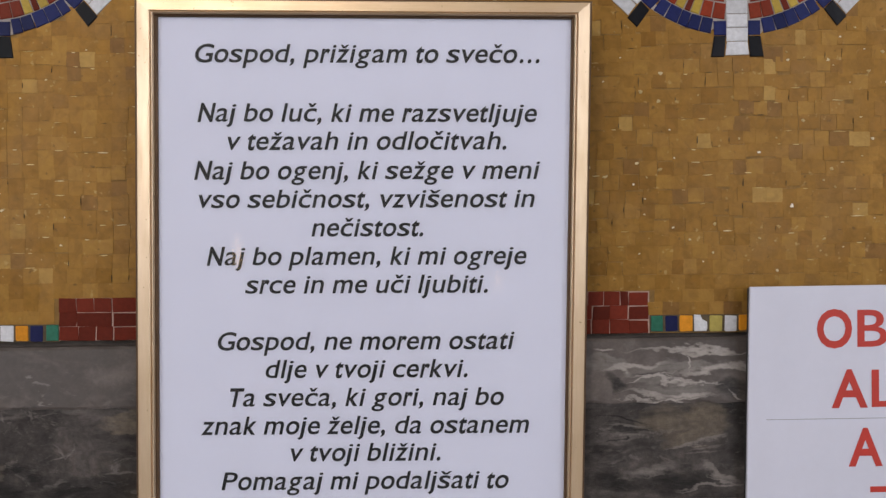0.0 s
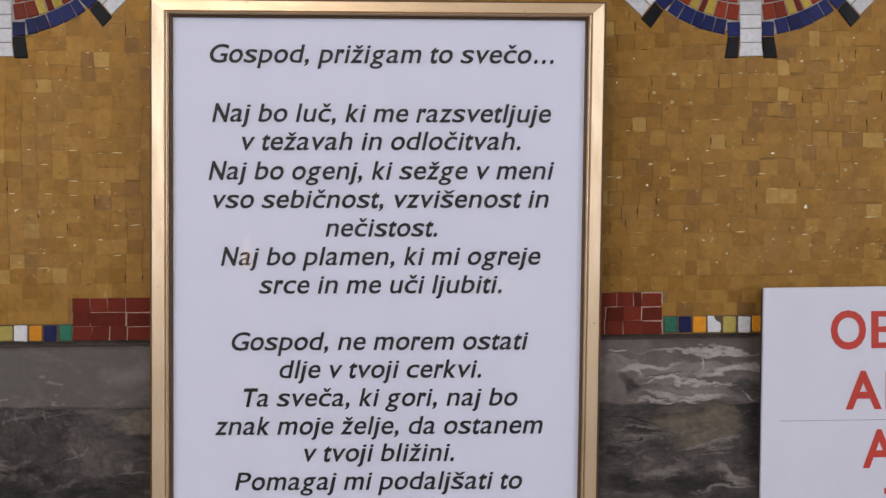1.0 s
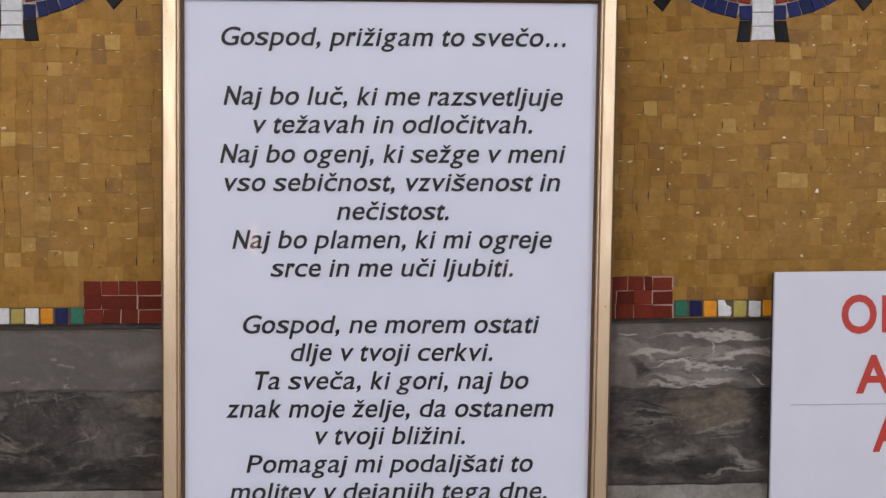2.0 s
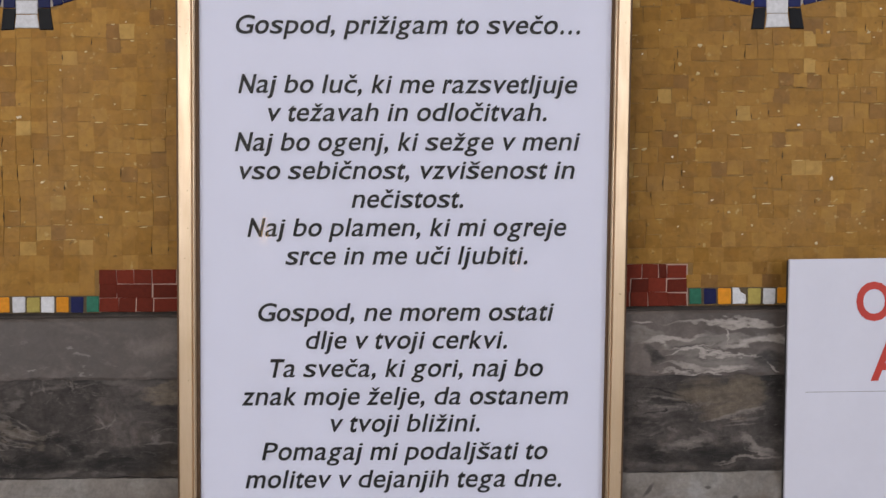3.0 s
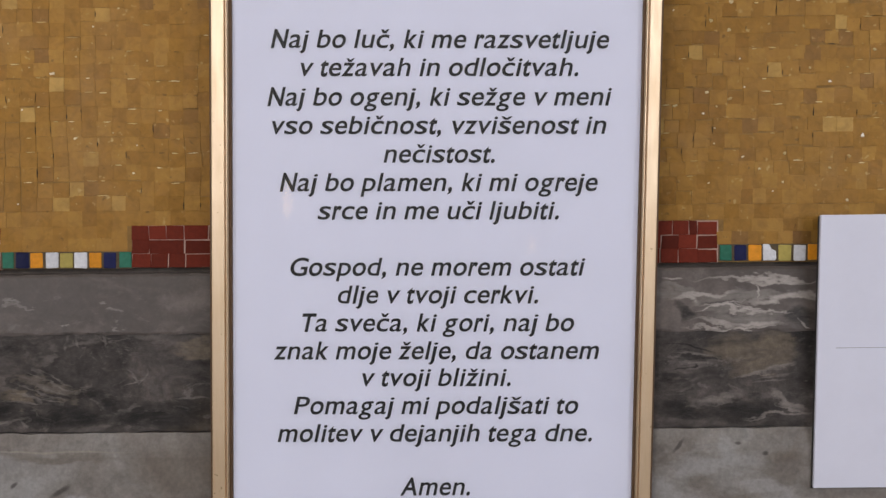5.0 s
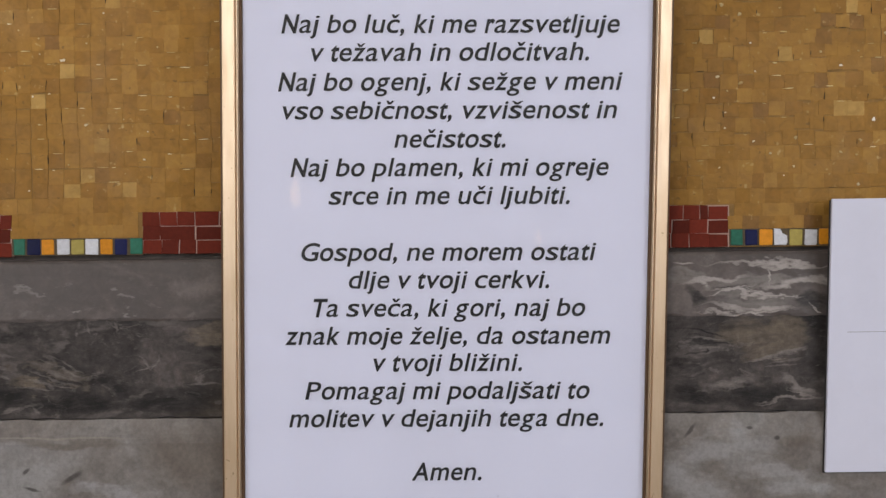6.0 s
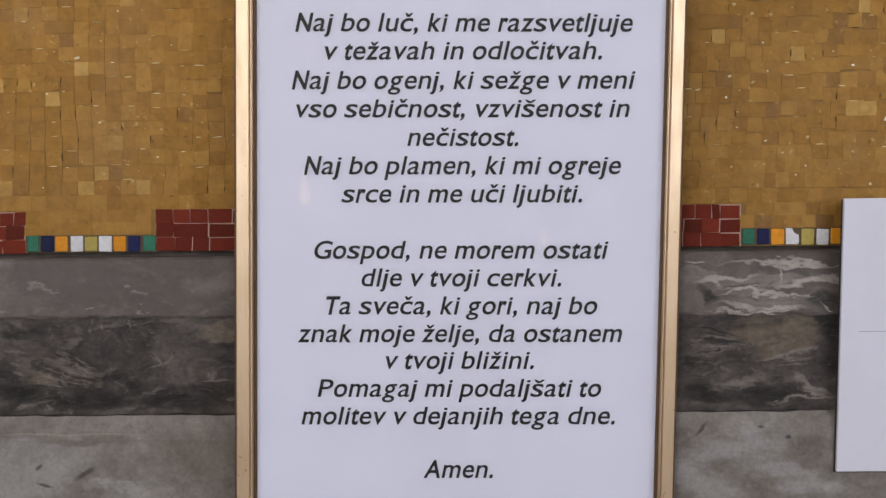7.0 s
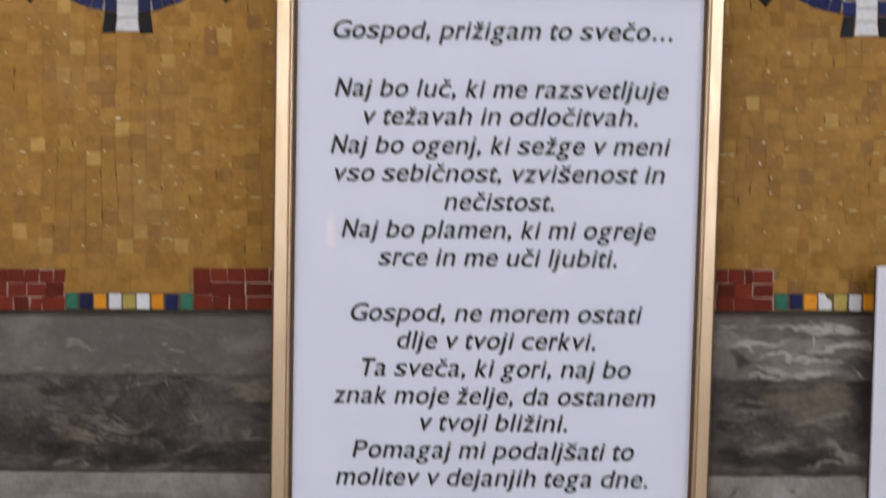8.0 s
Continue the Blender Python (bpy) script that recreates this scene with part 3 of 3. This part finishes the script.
STEMS.update({"b": (66, 36), "p": (66, 36), "P": (72, 40), "B": (72, 40), "L": (72, 30), "r": (66, 5), "k": (66, 10), "d": (36, 66), "g": (36, 66), "j": (-40, 68), "f": (10, 8), "t": (2, 6),
              "v": (8, 8), "T": (20, 20), "A": (4, 4), "z": (20, 22), "ž": (20, 22), "…": (110, 110), ",": (60, 60)})
X_HIGH, CAP_HIGH = 0.519, 0.716


def outline(body, weight):
    cu = bpy.data.curves.new("letter", "FONT")
    cu.body, cu.offset, cu.resolution_u = body, weight, 4
    ob = bpy.data.objects.new("letter", cu)
    me = bpy.data.meshes.new_from_object(ob)
    vs = [(v.co.x, v.co.y) for v in me.vertices]
    fs = [tuple(p.vertices) for p in me.polygons]
    bpy.data.objects.remove(ob)
    bpy.data.curves.remove(cu)
    bpy.data.meshes.remove(me)
    return vs, fs


FONT_X = max(v[1] for v in outline("x", 0.0)[0])
FONT_CAP = max(v[1] for v in outline("N", 0.0)[0])
FONT_ASC = max(v[1] for v in outline("l", 0.0)[0])


def taller(y, ch):
    """Raise the letters' waist and tops to the proportions of the print."""
    if ch in "NGTPAOBL":
        return y * CAP_HIGH / FONT_CAP
    if y <= 0:
        return y * 1.0
    if y <= FONT_X:
        return y * X_HIGH / FONT_X
    return X_HIGH + (y - FONT_X) * (CAP_HIGH - X_HIGH) / (FONT_ASC - FONT_X)


STEM = max(v[0] for v in outline("l", 0.0)[0]) - min(v[0] for v in outline("l", 0.0)[0])


def letters(text, stem):
    """Verts (x, y) and faces of a line, letter by letter, in type sizes from its left end; stem: how broad every upright stroke comes out."""
    verts, faces, pen = [], [], 0.0
    for ch in text:
        adv = WIDE[ch] / 1000
        if ch != " ":
            shape = "c" if ch == "č" else ch
            plain = [v[0] for v in outline(shape, 0.0)[0]]
            wide = max(plain) - min(plain)
            a, b = (k / 1000 for k in STEMS.get(ch, (36, 32)))
            room = adv - a - b
            if ch in "il,.…":
                weight = (stem - STEM) / 2
            else:
                weight = min(max((stem * wide - STEM * room) / (2 * (room - stem)), 0.006), 0.024)
            vs, fs = outline(shape, weight)
            lo, hi = min(v[0] for v in vs), max(v[0] for v in vs)
            k = room / (hi - lo)
            if ch in "il,.":
                k = 1.0
                a = (adv - (hi - lo)) / 2
            n0 = len(verts)
            verts += [(pen + a + (x - lo) * k, taller(y, ch)) for x, y in vs]
            faces += [tuple(n0 + q for q in f) for f in fs]
            if ch == "č":
                n0, mid = len(verts), pen + adv / 2 + 0.01
                verts += [(mid + x, y) for x, y in ((-0.17, 0.735), (-0.075, 0.735), (0.0, 0.665), (0.075, 0.735), (0.17, 0.735), (0.062, 0.58), (-0.062, 0.58))]
                faces.append(tuple(range(n0 + 6, n0 - 1, -1)))
        pen += adv
    return verts, faces


def text_part(name, text, left, right, base, tall, y, mat, parent, shear=0.0, stem=0.13, askew=0.0):
    """A printed line between left and right; tall: the type size."""
    vs, fs = letters(text, stem)
    vs = [(x * tall + shear * v * tall, v * tall) for x, v in vs]
    lo, hi = min(v[0] for v in vs), max(v[0] for v in vs)
    k = (right - left) / (hi - lo)
    return link_mesh(name, [(left + (x - lo) * k, y, base + v + askew * (left + (x - lo) * k)) for x, v in vs], fs, mat, parent)


LINES = (
("Gospod, prižigam to svečo…", -0.1143, 0.1307, 0.1791),
("Naj bo luč, ki me razsvetljuje", -0.1128, 0.1292, 0.1371),
("v težavah in odločitvah.", -0.0915, 0.1075, 0.1176),
("Naj bo ogenj, ki sežge v meni", -0.1153, 0.1317, 0.0966),
("vso sebičnost, vzvišenost in", -0.1120, 0.1280, 0.0763),
("nečistost.", -0.0317, 0.0483, 0.0558),
("Naj bo plamen, ki mi ogreje", -0.1065, 0.1225, 0.0354),
("srce in me uči ljubiti.", -0.0792, 0.0948, 0.0151),
("Gospod, ne morem ostati", -0.0987, 0.1143, -0.0256),
("dlje v tvoji cerkvi.", -0.0644, 0.0806, -0.0459),
("Ta sveča, ki gori, naj bo", -0.0901, 0.1069, -0.0665),
("znak moje želje, da ostanem", -0.1109, 0.1252, -0.0870),
("v tvoji bližini.", -0.0466, 0.0614, -0.1068),
("Pomagaj mi podaljšati to", -0.0963, 0.1107, -0.1275),
("molitev v dejanjih tega dne.", -0.1081, 0.1209, -0.1480),
("Amen.", -0.0185, 0.0325, -0.1876),
)
for words, left, right, base in LINES:
    # the sheet hangs a little crooked towards its foot
    droop = np.interp(base, (-0.148, -0.026, 0.118, 0.137), (1.0, 0.75, 0.5, 0.1))
    text_part("text_line", words, left, right, base + np.interp(base, (-0.148, -0.026, 0.118, 0.137), (0.0006, -0.0005, -0.0004, 0.0)), 0.0178, -0.0016, INK, paper, 0.21, 0.123, 0.0033 + 0.0075 * droop)

part("ink_speck", box_bm(0.0442, 0.0450, -0.0015, -0.0013, -0.1987, -0.1980), INK, paper)

# ---- white notice ----
sign = tagged(new("notice_board"), "white notice card with red capitals, leaning on the stone", "sign")
sign.matrix_basis = Matrix.Translation((0.5045, -0.0126, 1.0545)) @ Matrix.Rotation(radians(-0.35), 4, "Y") @ Matrix.Rotation(radians(0.9), 4, "X")
face = box_bm(0.0, 0.292, -0.0030, -0.0002, 0.0, 0.2005, 0.0004, 1)
for v in face.verts:
    v.co.x += v.co.z * 0.024
face = part("card", face, BOARD, sign)
# juts past the card left and below as a painted line of shade
back = box_bm(-0.0009, 0.291, -0.0001, 0.0003, -0.0008, 0.1995)
for v in back.verts:
    v.co.x += v.co.z * 0.024
part("shade_backing", back, BACK_SHADE, sign, "dark backing sheet whose rim stands in for the shade at the card's edge")
for words, left, right, base in (("OB", 0.0532, 0.1050, 0.1560), ("AL", 0.0637, 0.1120, 0.1120), ("A", 0.0760, 0.1010, 0.0690)):
    text_part("red_letters", words, left, right, base, 0.0368, -0.0034, RED_INK, face, 0.0, 0.135)
part("red_mark", box_bm(0.0918, 0.112, -0.0034, -0.0031, 0.0490, 0.0532), RED_INK, face)
part("printed_rule", box_bm(0.0160, 0.28, -0.0034, -0.0031, 0.1032, 0.1036), GREY_INK, face)


# ---- candles in front of the wall ----
def candle(x, y, top, radius, base_z):
    stand = tagged(new("candle_stand"), "slim brass candle stand on the stone floor", "candle stand", group="candle stands before the wall")
    stand.matrix_basis = Matrix.Translation((x, y, 0.0))
    part("pole", lathe_bm([(0.10, 0.0), (0.10, 0.012), (0.03, 0.03), (0.011, 0.06), (0.009, base_z * 0.5), (0.014, base_z * 0.52), (0.009, base_z * 0.54), (0.009, base_z - 0.02)]), BRASS, stand)
    part("drip_pan", lathe_bm([(0.009, base_z - 0.02), (0.036, base_z - 0.010), (0.042, base_z), (0.040, base_z), (0.030, base_z - 0.006), (0.009, base_z - 0.008)]), BRASS, stand)
    c = tagged(new("candle"), "burning ivory wax candle on a brass stand", "candle", group="candles before the wall")
    c.matrix_basis = Matrix.Translation((x, y, base_z - 0.007))
    h = top - base_z + 0.007
    part("wax", lathe_bm([(radius, 0.0), (radius * 0.98, h * 0.5), (radius * 0.95, h - 0.004), (radius * 0.8, h), (radius * 0.4, h - 0.002)]), WAX, c)
    part("wick", lathe_bm([(0.0008, h - 0.003), (0.0007, h + 0.006)], 8), INK, c)
    part("flame", lathe_bm([(0.0010, h + 0.004), (0.0050, h + 0.010), (0.0060, h + 0.016), (0.0046, h + 0.027), (0.0022, h + 0.038), (0.0003, h + 0.046)], 14), FLAME, c)


candle(0.046, -0.47, 1.238, 0.0105, 1.10)
candle(0.41, -1.32, 1.13, 0.016, 1.03)

# ---- hanging lamp ----
lamp = tagged(new("hanging_lamp"), "round white glass lamp hanging from the ceiling", "lamp")
lamp.matrix_basis = Matrix.Translation((-0.75, -3.0, 3.32))
part("globe", lathe_bm([(0.03, -0.13), (0.10, -0.10), (0.13, 0.0), (0.10, 0.10), (0.03, 0.13)], 24), LAMP_GLOW, lamp)
part("cord", lathe_bm([(0.006, 0.13), (0.006, 0.68)], 10), BRASS, lamp)

# ---- mosaic ----
# two wheel patterns of coloured glass, with eight white spokes
WHEELS = ((0.506, 1.551), (-0.051, 1.554))


def piece(corners, mat, parent, front=0.0, edge=0.0005, tilt=0.00018):
    cs = [(x + rng.uniform(-0.00025, 0.00025), z + rng.uniform(-0.00025, 0.00025)) for x, z in corners]
    lifts = [rng.uniform(-tilt, tilt) for _ in cs]
    v, f = prism(cs, front, 0.0045, edge, lifts)
    return link_mesh("tessera", v, f, mat, parent)


def polar(c, r, a):
    return c[0] + r * math.sin(a), c[1] - r * math.cos(a)


def wheel(c):
    bed = bmesh.new()
    ring = [polar(c, 0.1098, 2 * math.pi * k / 64) for k in range(64)]
    fr = [bed.verts.new((x, 0.0004, z)) for x, z in ring]
    bk = [bed.verts.new((x, 0.0043, z)) for x, z in ring]
    bed.faces.new(fr)
    for k in range(64):
        bed.faces.new((fr[k], fr[(k + 1) % 64], bk[(k + 1) % 64], bk[k]))
    base = part("mosaic_wheel", bed, PALE_BED, wall_n, "blue, red and yellow glass mosaic wheel with white spokes")
    for s in range(8):
        a0 = s * math.pi / 4
        along = Vector((math.sin(a0), -math.cos(a0)))
        side = Vector((math.cos(a0), math.sin(a0)))

        def quad(r0, r1, s0, s1):
            return [tuple(Vector(c) + along * r + side * k) for r, k in ((r0, s0), (r1, s0), (r1, s1), (r0, s1))]

        def flared(r0, r1, s0, s1, s2, s3):
            return [tuple(Vector(c) + along * r + side * k) for r, k in ((r0, s0), (r1, s1), (r1, s2), (r0, s3))]
        for step in range(10):
            r = 0.0210 + 0.01035 * step
            foot = 0.0010 if step == 9 else 0.0
            piece(flared(r, r + 0.0098, -0.0078, -0.0078 - foot, 0.0078 + foot, 0.0078), WHITE, base, -0.0004)
        # black feet that spread outward
        for k in (-1, 1):
            piece(flared(0.1096, 0.1254, k * 0.0082, k * 0.0096, k * 0.0195, k * 0.0174), BLACK, base, -0.0004)
            piece(quad(0.0985, 0.1090, k * 0.0083, k * 0.0174), BLUE, base, -0.0004)
        # blue rim between the spokes
        lo, hi = a0 + 0.178, a0 + math.pi / 4 - 0.178
        count = 5
        cuts = [lo + (hi - lo) * (k + (rng.uniform(-0.16, 0.16) if 0 < k < count else 0.0)) / count for k in range(count + 1)]
        for k in range(count):
            p, q = cuts[k] + 0.0028, cuts[k + 1] - 0.0028
            piece([polar(c, 0.0985, p), polar(c, 0.1096, p), polar(c, 0.1096, q), polar(c, 0.0985, q)], BLUE, base, -0.0004)
        # petals inside the rim
        for r0, r1 in ((0.0860, 0.0976), (0.0730, 0.0850), (0.0600, 0.0720), (0.0460, 0.0590)):
            first = a0 + 0.0083 / r0
            wide = math.pi / 4 - 2 * 0.0083 / r0
            marks = [first + wide * k for k in (0.0, 0.17, 0.33, 0.455, 0.545, 0.67, 0.83, 1.0)]
            for k, (p, q) in enumerate(zip(marks, marks[1:])):
                p, q = p + rng.uniform(0.0016, 0.006), q - rng.uniform(0.0016, 0.006)
                piece([polar(c, r0, p), polar(c, r1, p), polar(c, r1, q), polar(c, r0, q)], (RED, RED, YELLOW, DEEP_RED, YELLOW, RED, RED)[k], base, -0.0004)
    return base


for c in WHEELS:
    wheel(c)

# red blocks with strips of small coloured pieces between them, along the foot of the mosaic
Z0, Z1, STRIP = 1.2208, 1.2522, 1.2336
STRIPS = [(-0.099 + 0.269 * k, 0.269 * k) for k in range(-1, 4)]
HUES = (GREEN, NAVY, ORANGE, WHITE, OLIVE, WHITE, ORANGE, NAVY, GREEN)


def worn(x0, x1, z0, z1, cut):
    """Corners of a small upright piece with its four corners knocked off unevenly."""
    k = [cut * rng.uniform(0.3, 1.0) for _ in range(8)]
    return [(x0, z0 + k[0]), (x0, z1 - k[1]), (x0 + k[2], z1), (x1 - k[3], z1), (x1, z1 - k[4]), (x1, z0 + k[5]), (x1 - k[6], z0), (x0 + k[7], z0)]


# joints of two blocks, row by row from below: where each piece ends, and whether the joint after and above it is raked out and pale
LEFT_ROWS = (((0.0140, 0, 0), (0.0275, 1, 0), (0.0405, 1, 0), (0.0600, 0, 1)),
             ((0.0130, 0, 0), (0.0400, 1, 1), (0.0600, 0, 1)),
             ((0.0130, 0, 0), (0.0260, 0, 0), (0.0395, 1, 0), (0.0580, 1, 0)))
RIGHT_ROWS = (((0.3960, 1, 0), (0.4095, 1, 0), (0.4240, 0, 0), (0.4388, 1, 1)),
              ((0.3965, 1, 0), (0.4095, 0, 1), (0.4235, 1, 0), (0.4388, 1, 1)),
              ((0.3930, 0, 0), (0.4050, 1, 0), (0.4175, 1, 0), (0.4238, 1, 0), (0.4388, 1, 1)))


def red_row(b, c, r):
    """A row of (left, right, gap after, gap above) for a red block from b to c."""
    row, x, end = [], b, c
    if b == 0:
        for stop, gap, over in LEFT_ROWS[r]:
            row.append((x, stop, gap, over))
            x = stop
    if abs(c - 0.439) < 0.001:
        end = 0.384
    while x < end - 0.002:
        w = min(rng.uniform(0.009, 0.017), end - x)
        if end - x - w < 0.006:
            w = end - x
        row.append((x, x + w, rng.random() < 0.4, rng.random() < 0.35))
        x += w
    if end < c:
        for stop, gap, over in RIGHT_ROWS[r]:
            row.append((x, stop, gap, over))
            x = stop
    return row


for (a, b), (c, d) in zip(STRIPS, STRIPS[1:] + [(0.977, 1.076)]):
    z0, z1, mid = (z + 0.0055 * ((a + b) / 2 - 0.46) for z in (Z0, Z1, STRIP))
    strip = part("colour_strip", box_bm(a, b, 0.0004, 0.0043, z0, mid), STRIP_BED, wall_n, "green, blue, orange and white mosaic pieces")
    step = (b - a) / 9
    for k, hue in enumerate(HUES):
        x0, x1 = a + k * step + rng.uniform(0.0004, 0.0012), a + (k + 1) * step - rng.uniform(0.0004, 0.0012)
        top, low = mid - rng.uniform(0.0, 0.0009), z0 + rng.uniform(0.0003, 0.0009)
        if abs(b - 0.538) < 0.01 and k == 3:
            # one white piece is broken away on its upper corner
            shape = [(x0, low), (x0, top), (x0 + 0.0045, top), (x0 + 0.0062, top - 0.0032), (x1 - 0.0003, top - 0.0052), (x1, low + 0.0020), (x1 - 0.0012, low)]
        else:
            shape = worn(x0, x1, low, top, 0.0010)
        piece(shape, hue, strip, -0.0002, 0.0005)
    z0, z1 = (z + 0.0055 * ((b + c) / 2 - 0.46) for z in (Z0, Z1))
    block = part("red_block", box_bm(b, c, 0.0004, 0.0043, z0, z1), PINK_BED, wall_n, "dark red mosaic block with pale joints")
    tall = (z1 - z0) / 3
    for r in range(3):
        low = z0 + r * tall
        for x0, x1, gap, over in red_row(b, c, r):
            right = x1 - (rng.uniform(0.0006, 0.0010) if gap else 0.0001)
            top = low + tall - (rng.uniform(0.0006, 0.0010) if over else 0.0001)
            lean = rng.uniform(-0.0004, 0.0007)
            piece([(x0, low), (x0 + lean, top), (right + lean, top), (right, low)], DEEP_RED, block, 0.0, 0.0003, 0.0002)

def drift(x, z):
    """How far the rows wander by hand from true."""
    return (0.0035 * noise.noise(Vector((x * 14, z * 22, 2.0))), 0.0042 * noise.noise(Vector((x * 17, z * 12, 8.0))))


# gold field: rows of small uneven squares
def covered(x, z):
    if z < Z1 + 0.0055 * (x - 0.46) + 0.0025:
        for a, b in STRIPS:
            if a - 0.001 < x < b + 0.001 and z > STRIP + 0.0005:
                return False
        return True
    for c in WHEELS:
        if math.hypot(x - c[0], z - c[1]) < 0.108:
            return True
    return False


VARIANTS = []
for k in range(14):
    cs = [(sx * (0.5 - rng.uniform(0, 0.035)), sz * (0.5 - rng.uniform(0, 0.035))) for sx, sz in ((-1, -1), (-1, 1), (1, 1), (1, -1))]
    v, f = prism(cs, 0.0, 0.4, 0.010, [rng.uniform(-0.005, 0.005) for _ in cs])
    me = bpy.data.meshes.new("gold_tessera")
    me.from_pydata(v, [], f)
    me.materials.append(GOLD_ONE)
    VARIANTS.append(me)

many_v, many_f, singles = [], [], 0
# slivers and part of the spots are glints put into colour
chips = {"sliver": [], "spot": [], "slit": []}
ROW = 0.0107


def cuts_of(row):
    """Upright joints of a row: in step with the rows above and below on one side, free on the other."""
    xs, x, k = [], -0.62, 0
    while x < 1.16:
        xs.append(x + (rng.gauss(0, 0.0004) if x < 0.2 else 0.0))
        k += 1
        x = -0.62 + 0.0112 * k + 0.0012 * noise.noise(Vector((k * 0.37, row * 0.16, 1.0))) if x < 0.2 else x + rng.choice((0.0112, rng.uniform(0.0095, 0.0125), rng.uniform(0.0080, 0.0155)))
    return xs


def line_of(row, x):
    """Height of the bed joint under a row, wavering by hand."""
    if row < 2:
        return STRIP + 0.0004 + (Z1 - STRIP) / 2 * row + 0.0055 * (x - 0.46)
    k = min(1.0, (row - 2) / 4)
    return Z1 + 0.0004 + 0.0055 * (x - 0.46) * (1 - k) + (row - 2) * ROW + k * drift(x, row * ROW)[1]


for row in range(52):
    xs = cuts_of(row)
    for x0, x1 in zip(xs, xs[1:]):
        mx, w = (x0 + x1) / 2, x1 - x0
        slip = rng.gauss(0, 0.0004 if mx < 0.2 else 0.0007) if row > 2 else 0.0
        z0, z1 = line_of(row, mx) + slip, line_of(row + 1, mx) + slip
        sway = drift(mx, z0)[0] if row > 2 else 0.0
        cx, cz, h = mx + sway, (z0 + z1) / 2, z1 - z0
        if covered(cx, cz):
            continue
        depth = 0.0004 + rng.uniform(-0.00005, 0.00005)
        if (-0.105 < cx < 0.070 or 0.388 < cx < 0.515) and 1.2548 < cz < 1.358 and singles < 300:
            ob = new("gold_tessera", rng.choice(VARIANTS))
            ob.parent = wall_n
            ob.matrix_basis = Matrix.LocRotScale((cx, depth, cz), Euler((rng.gauss(0, 0.011), rng.gauss(0, 0.014), rng.gauss(0, 0.011))), (w + 0.0006, 0.0105, h + 0.0006))
            singles += 1
        else:
            hw, hh, lean = w / 2 + 0.0003, h / 2 + 0.0003, rng.gauss(0, 0.012)
            cs = [(cx + sx * (hw - rng.uniform(0, 0.0003)) + lean * sz * hh, cz + sz * (hh - rng.uniform(0, 0.0003)) - lean * sx * hw) for sx, sz in ((-1, -1), (-1, 1), (1, 1), (1, -1))]
            tx, tz = rng.gauss(0, 0.011) * hw, rng.gauss(0, 0.011) * hh
            v, f = prism(cs, depth, 0.0044, 0.0001, [-tx - tz, -tx + tz, tx + tz, tx - tz])
            n0 = len(many_v)
            many_v += v
            many_f += [tuple(n0 + k for k in q) for q in f]
        if row < 3 or any(math.hypot(cx - c[0], cz - c[1]) < 0.128 for c in WHEELS):
            continue
        # slivers: painted glints along upper edges; spots: glints and flaked glass; dark open joints
        luck = rng.random()
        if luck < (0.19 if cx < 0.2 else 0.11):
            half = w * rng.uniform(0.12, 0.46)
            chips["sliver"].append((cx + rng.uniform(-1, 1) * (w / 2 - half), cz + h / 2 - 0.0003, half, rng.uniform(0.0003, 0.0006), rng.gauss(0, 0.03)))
        elif luck < 0.28:
            size = rng.choice((rng.uniform(0.0006, 0.0013), rng.uniform(0.0007, 0.0017), rng.uniform(0.0013, 0.0028)))
            chips["spot"].append((cx + rng.uniform(-0.4, 0.4) * w, cz + rng.uniform(-0.4, 0.4) * h, size, size * rng.uniform(0.6, 1.0), rng.uniform(-0.5, 0.5)))
        elif luck < 0.345:
            half = h * rng.uniform(0.15, 0.5)
            chips["slit"].append((cx + w / 2, cz + rng.uniform(-1, 1) * (h / 2 - half), rng.uniform(0.00018, 0.00045), half, rng.gauss(0.03, 0.05)))
        elif luck < 0.37:
            half = w * rng.uniform(0.15, 0.45)
            chips["slit"].append((cx, cz - h / 2, half, rng.uniform(0.00015, 0.00035), rng.gauss(0, 0.04)))
gold = link_mesh("gold_tesserae", many_v, many_f, GOLD_MANY, wall_n, "gold glass mosaic pieces, uneven and slightly tilted")
gold["kind"] = "stuff"


def flakes(rows, name, mat, label):
    """Thin ragged flakes on the gold ground: rows of x, z, half width, half height, lean."""
    vs, fs = [], []
    for x, z, w, h, lean in rows:
        ring = []
        for q in range(8):
            a = 2 * math.pi * q / 8 + rng.uniform(-0.25, 0.25)
            k = rng.uniform(0.45, 1.0)
            u, v = w * k * math.cos(a), h * k * math.sin(a)
            ring.append((x + u + lean * v, z + v - lean * u))
        v, f = prism(ring, -0.00005, 0.0012, min(w, h) * 0.35)
        n0 = len(vs)
        vs += v
        fs += [tuple(n0 + q for q in g) for g in f]
    ob = link_mesh(name, vs, fs, mat, wall_n, label)
    ob["kind"] = "stuff"


flakes(chips["sliver"], "chipped_slivers", GLINT, "pale yellow slivers, glints painted along the edges of the gold pieces")
flakes(chips["spot"], "chipped_spots", SPOT, "small pale spots on the gold ground, painted glints and flaked glass")
flakes(chips["slit"], "open_joints", GAP, "dark open joints between the gold pieces")
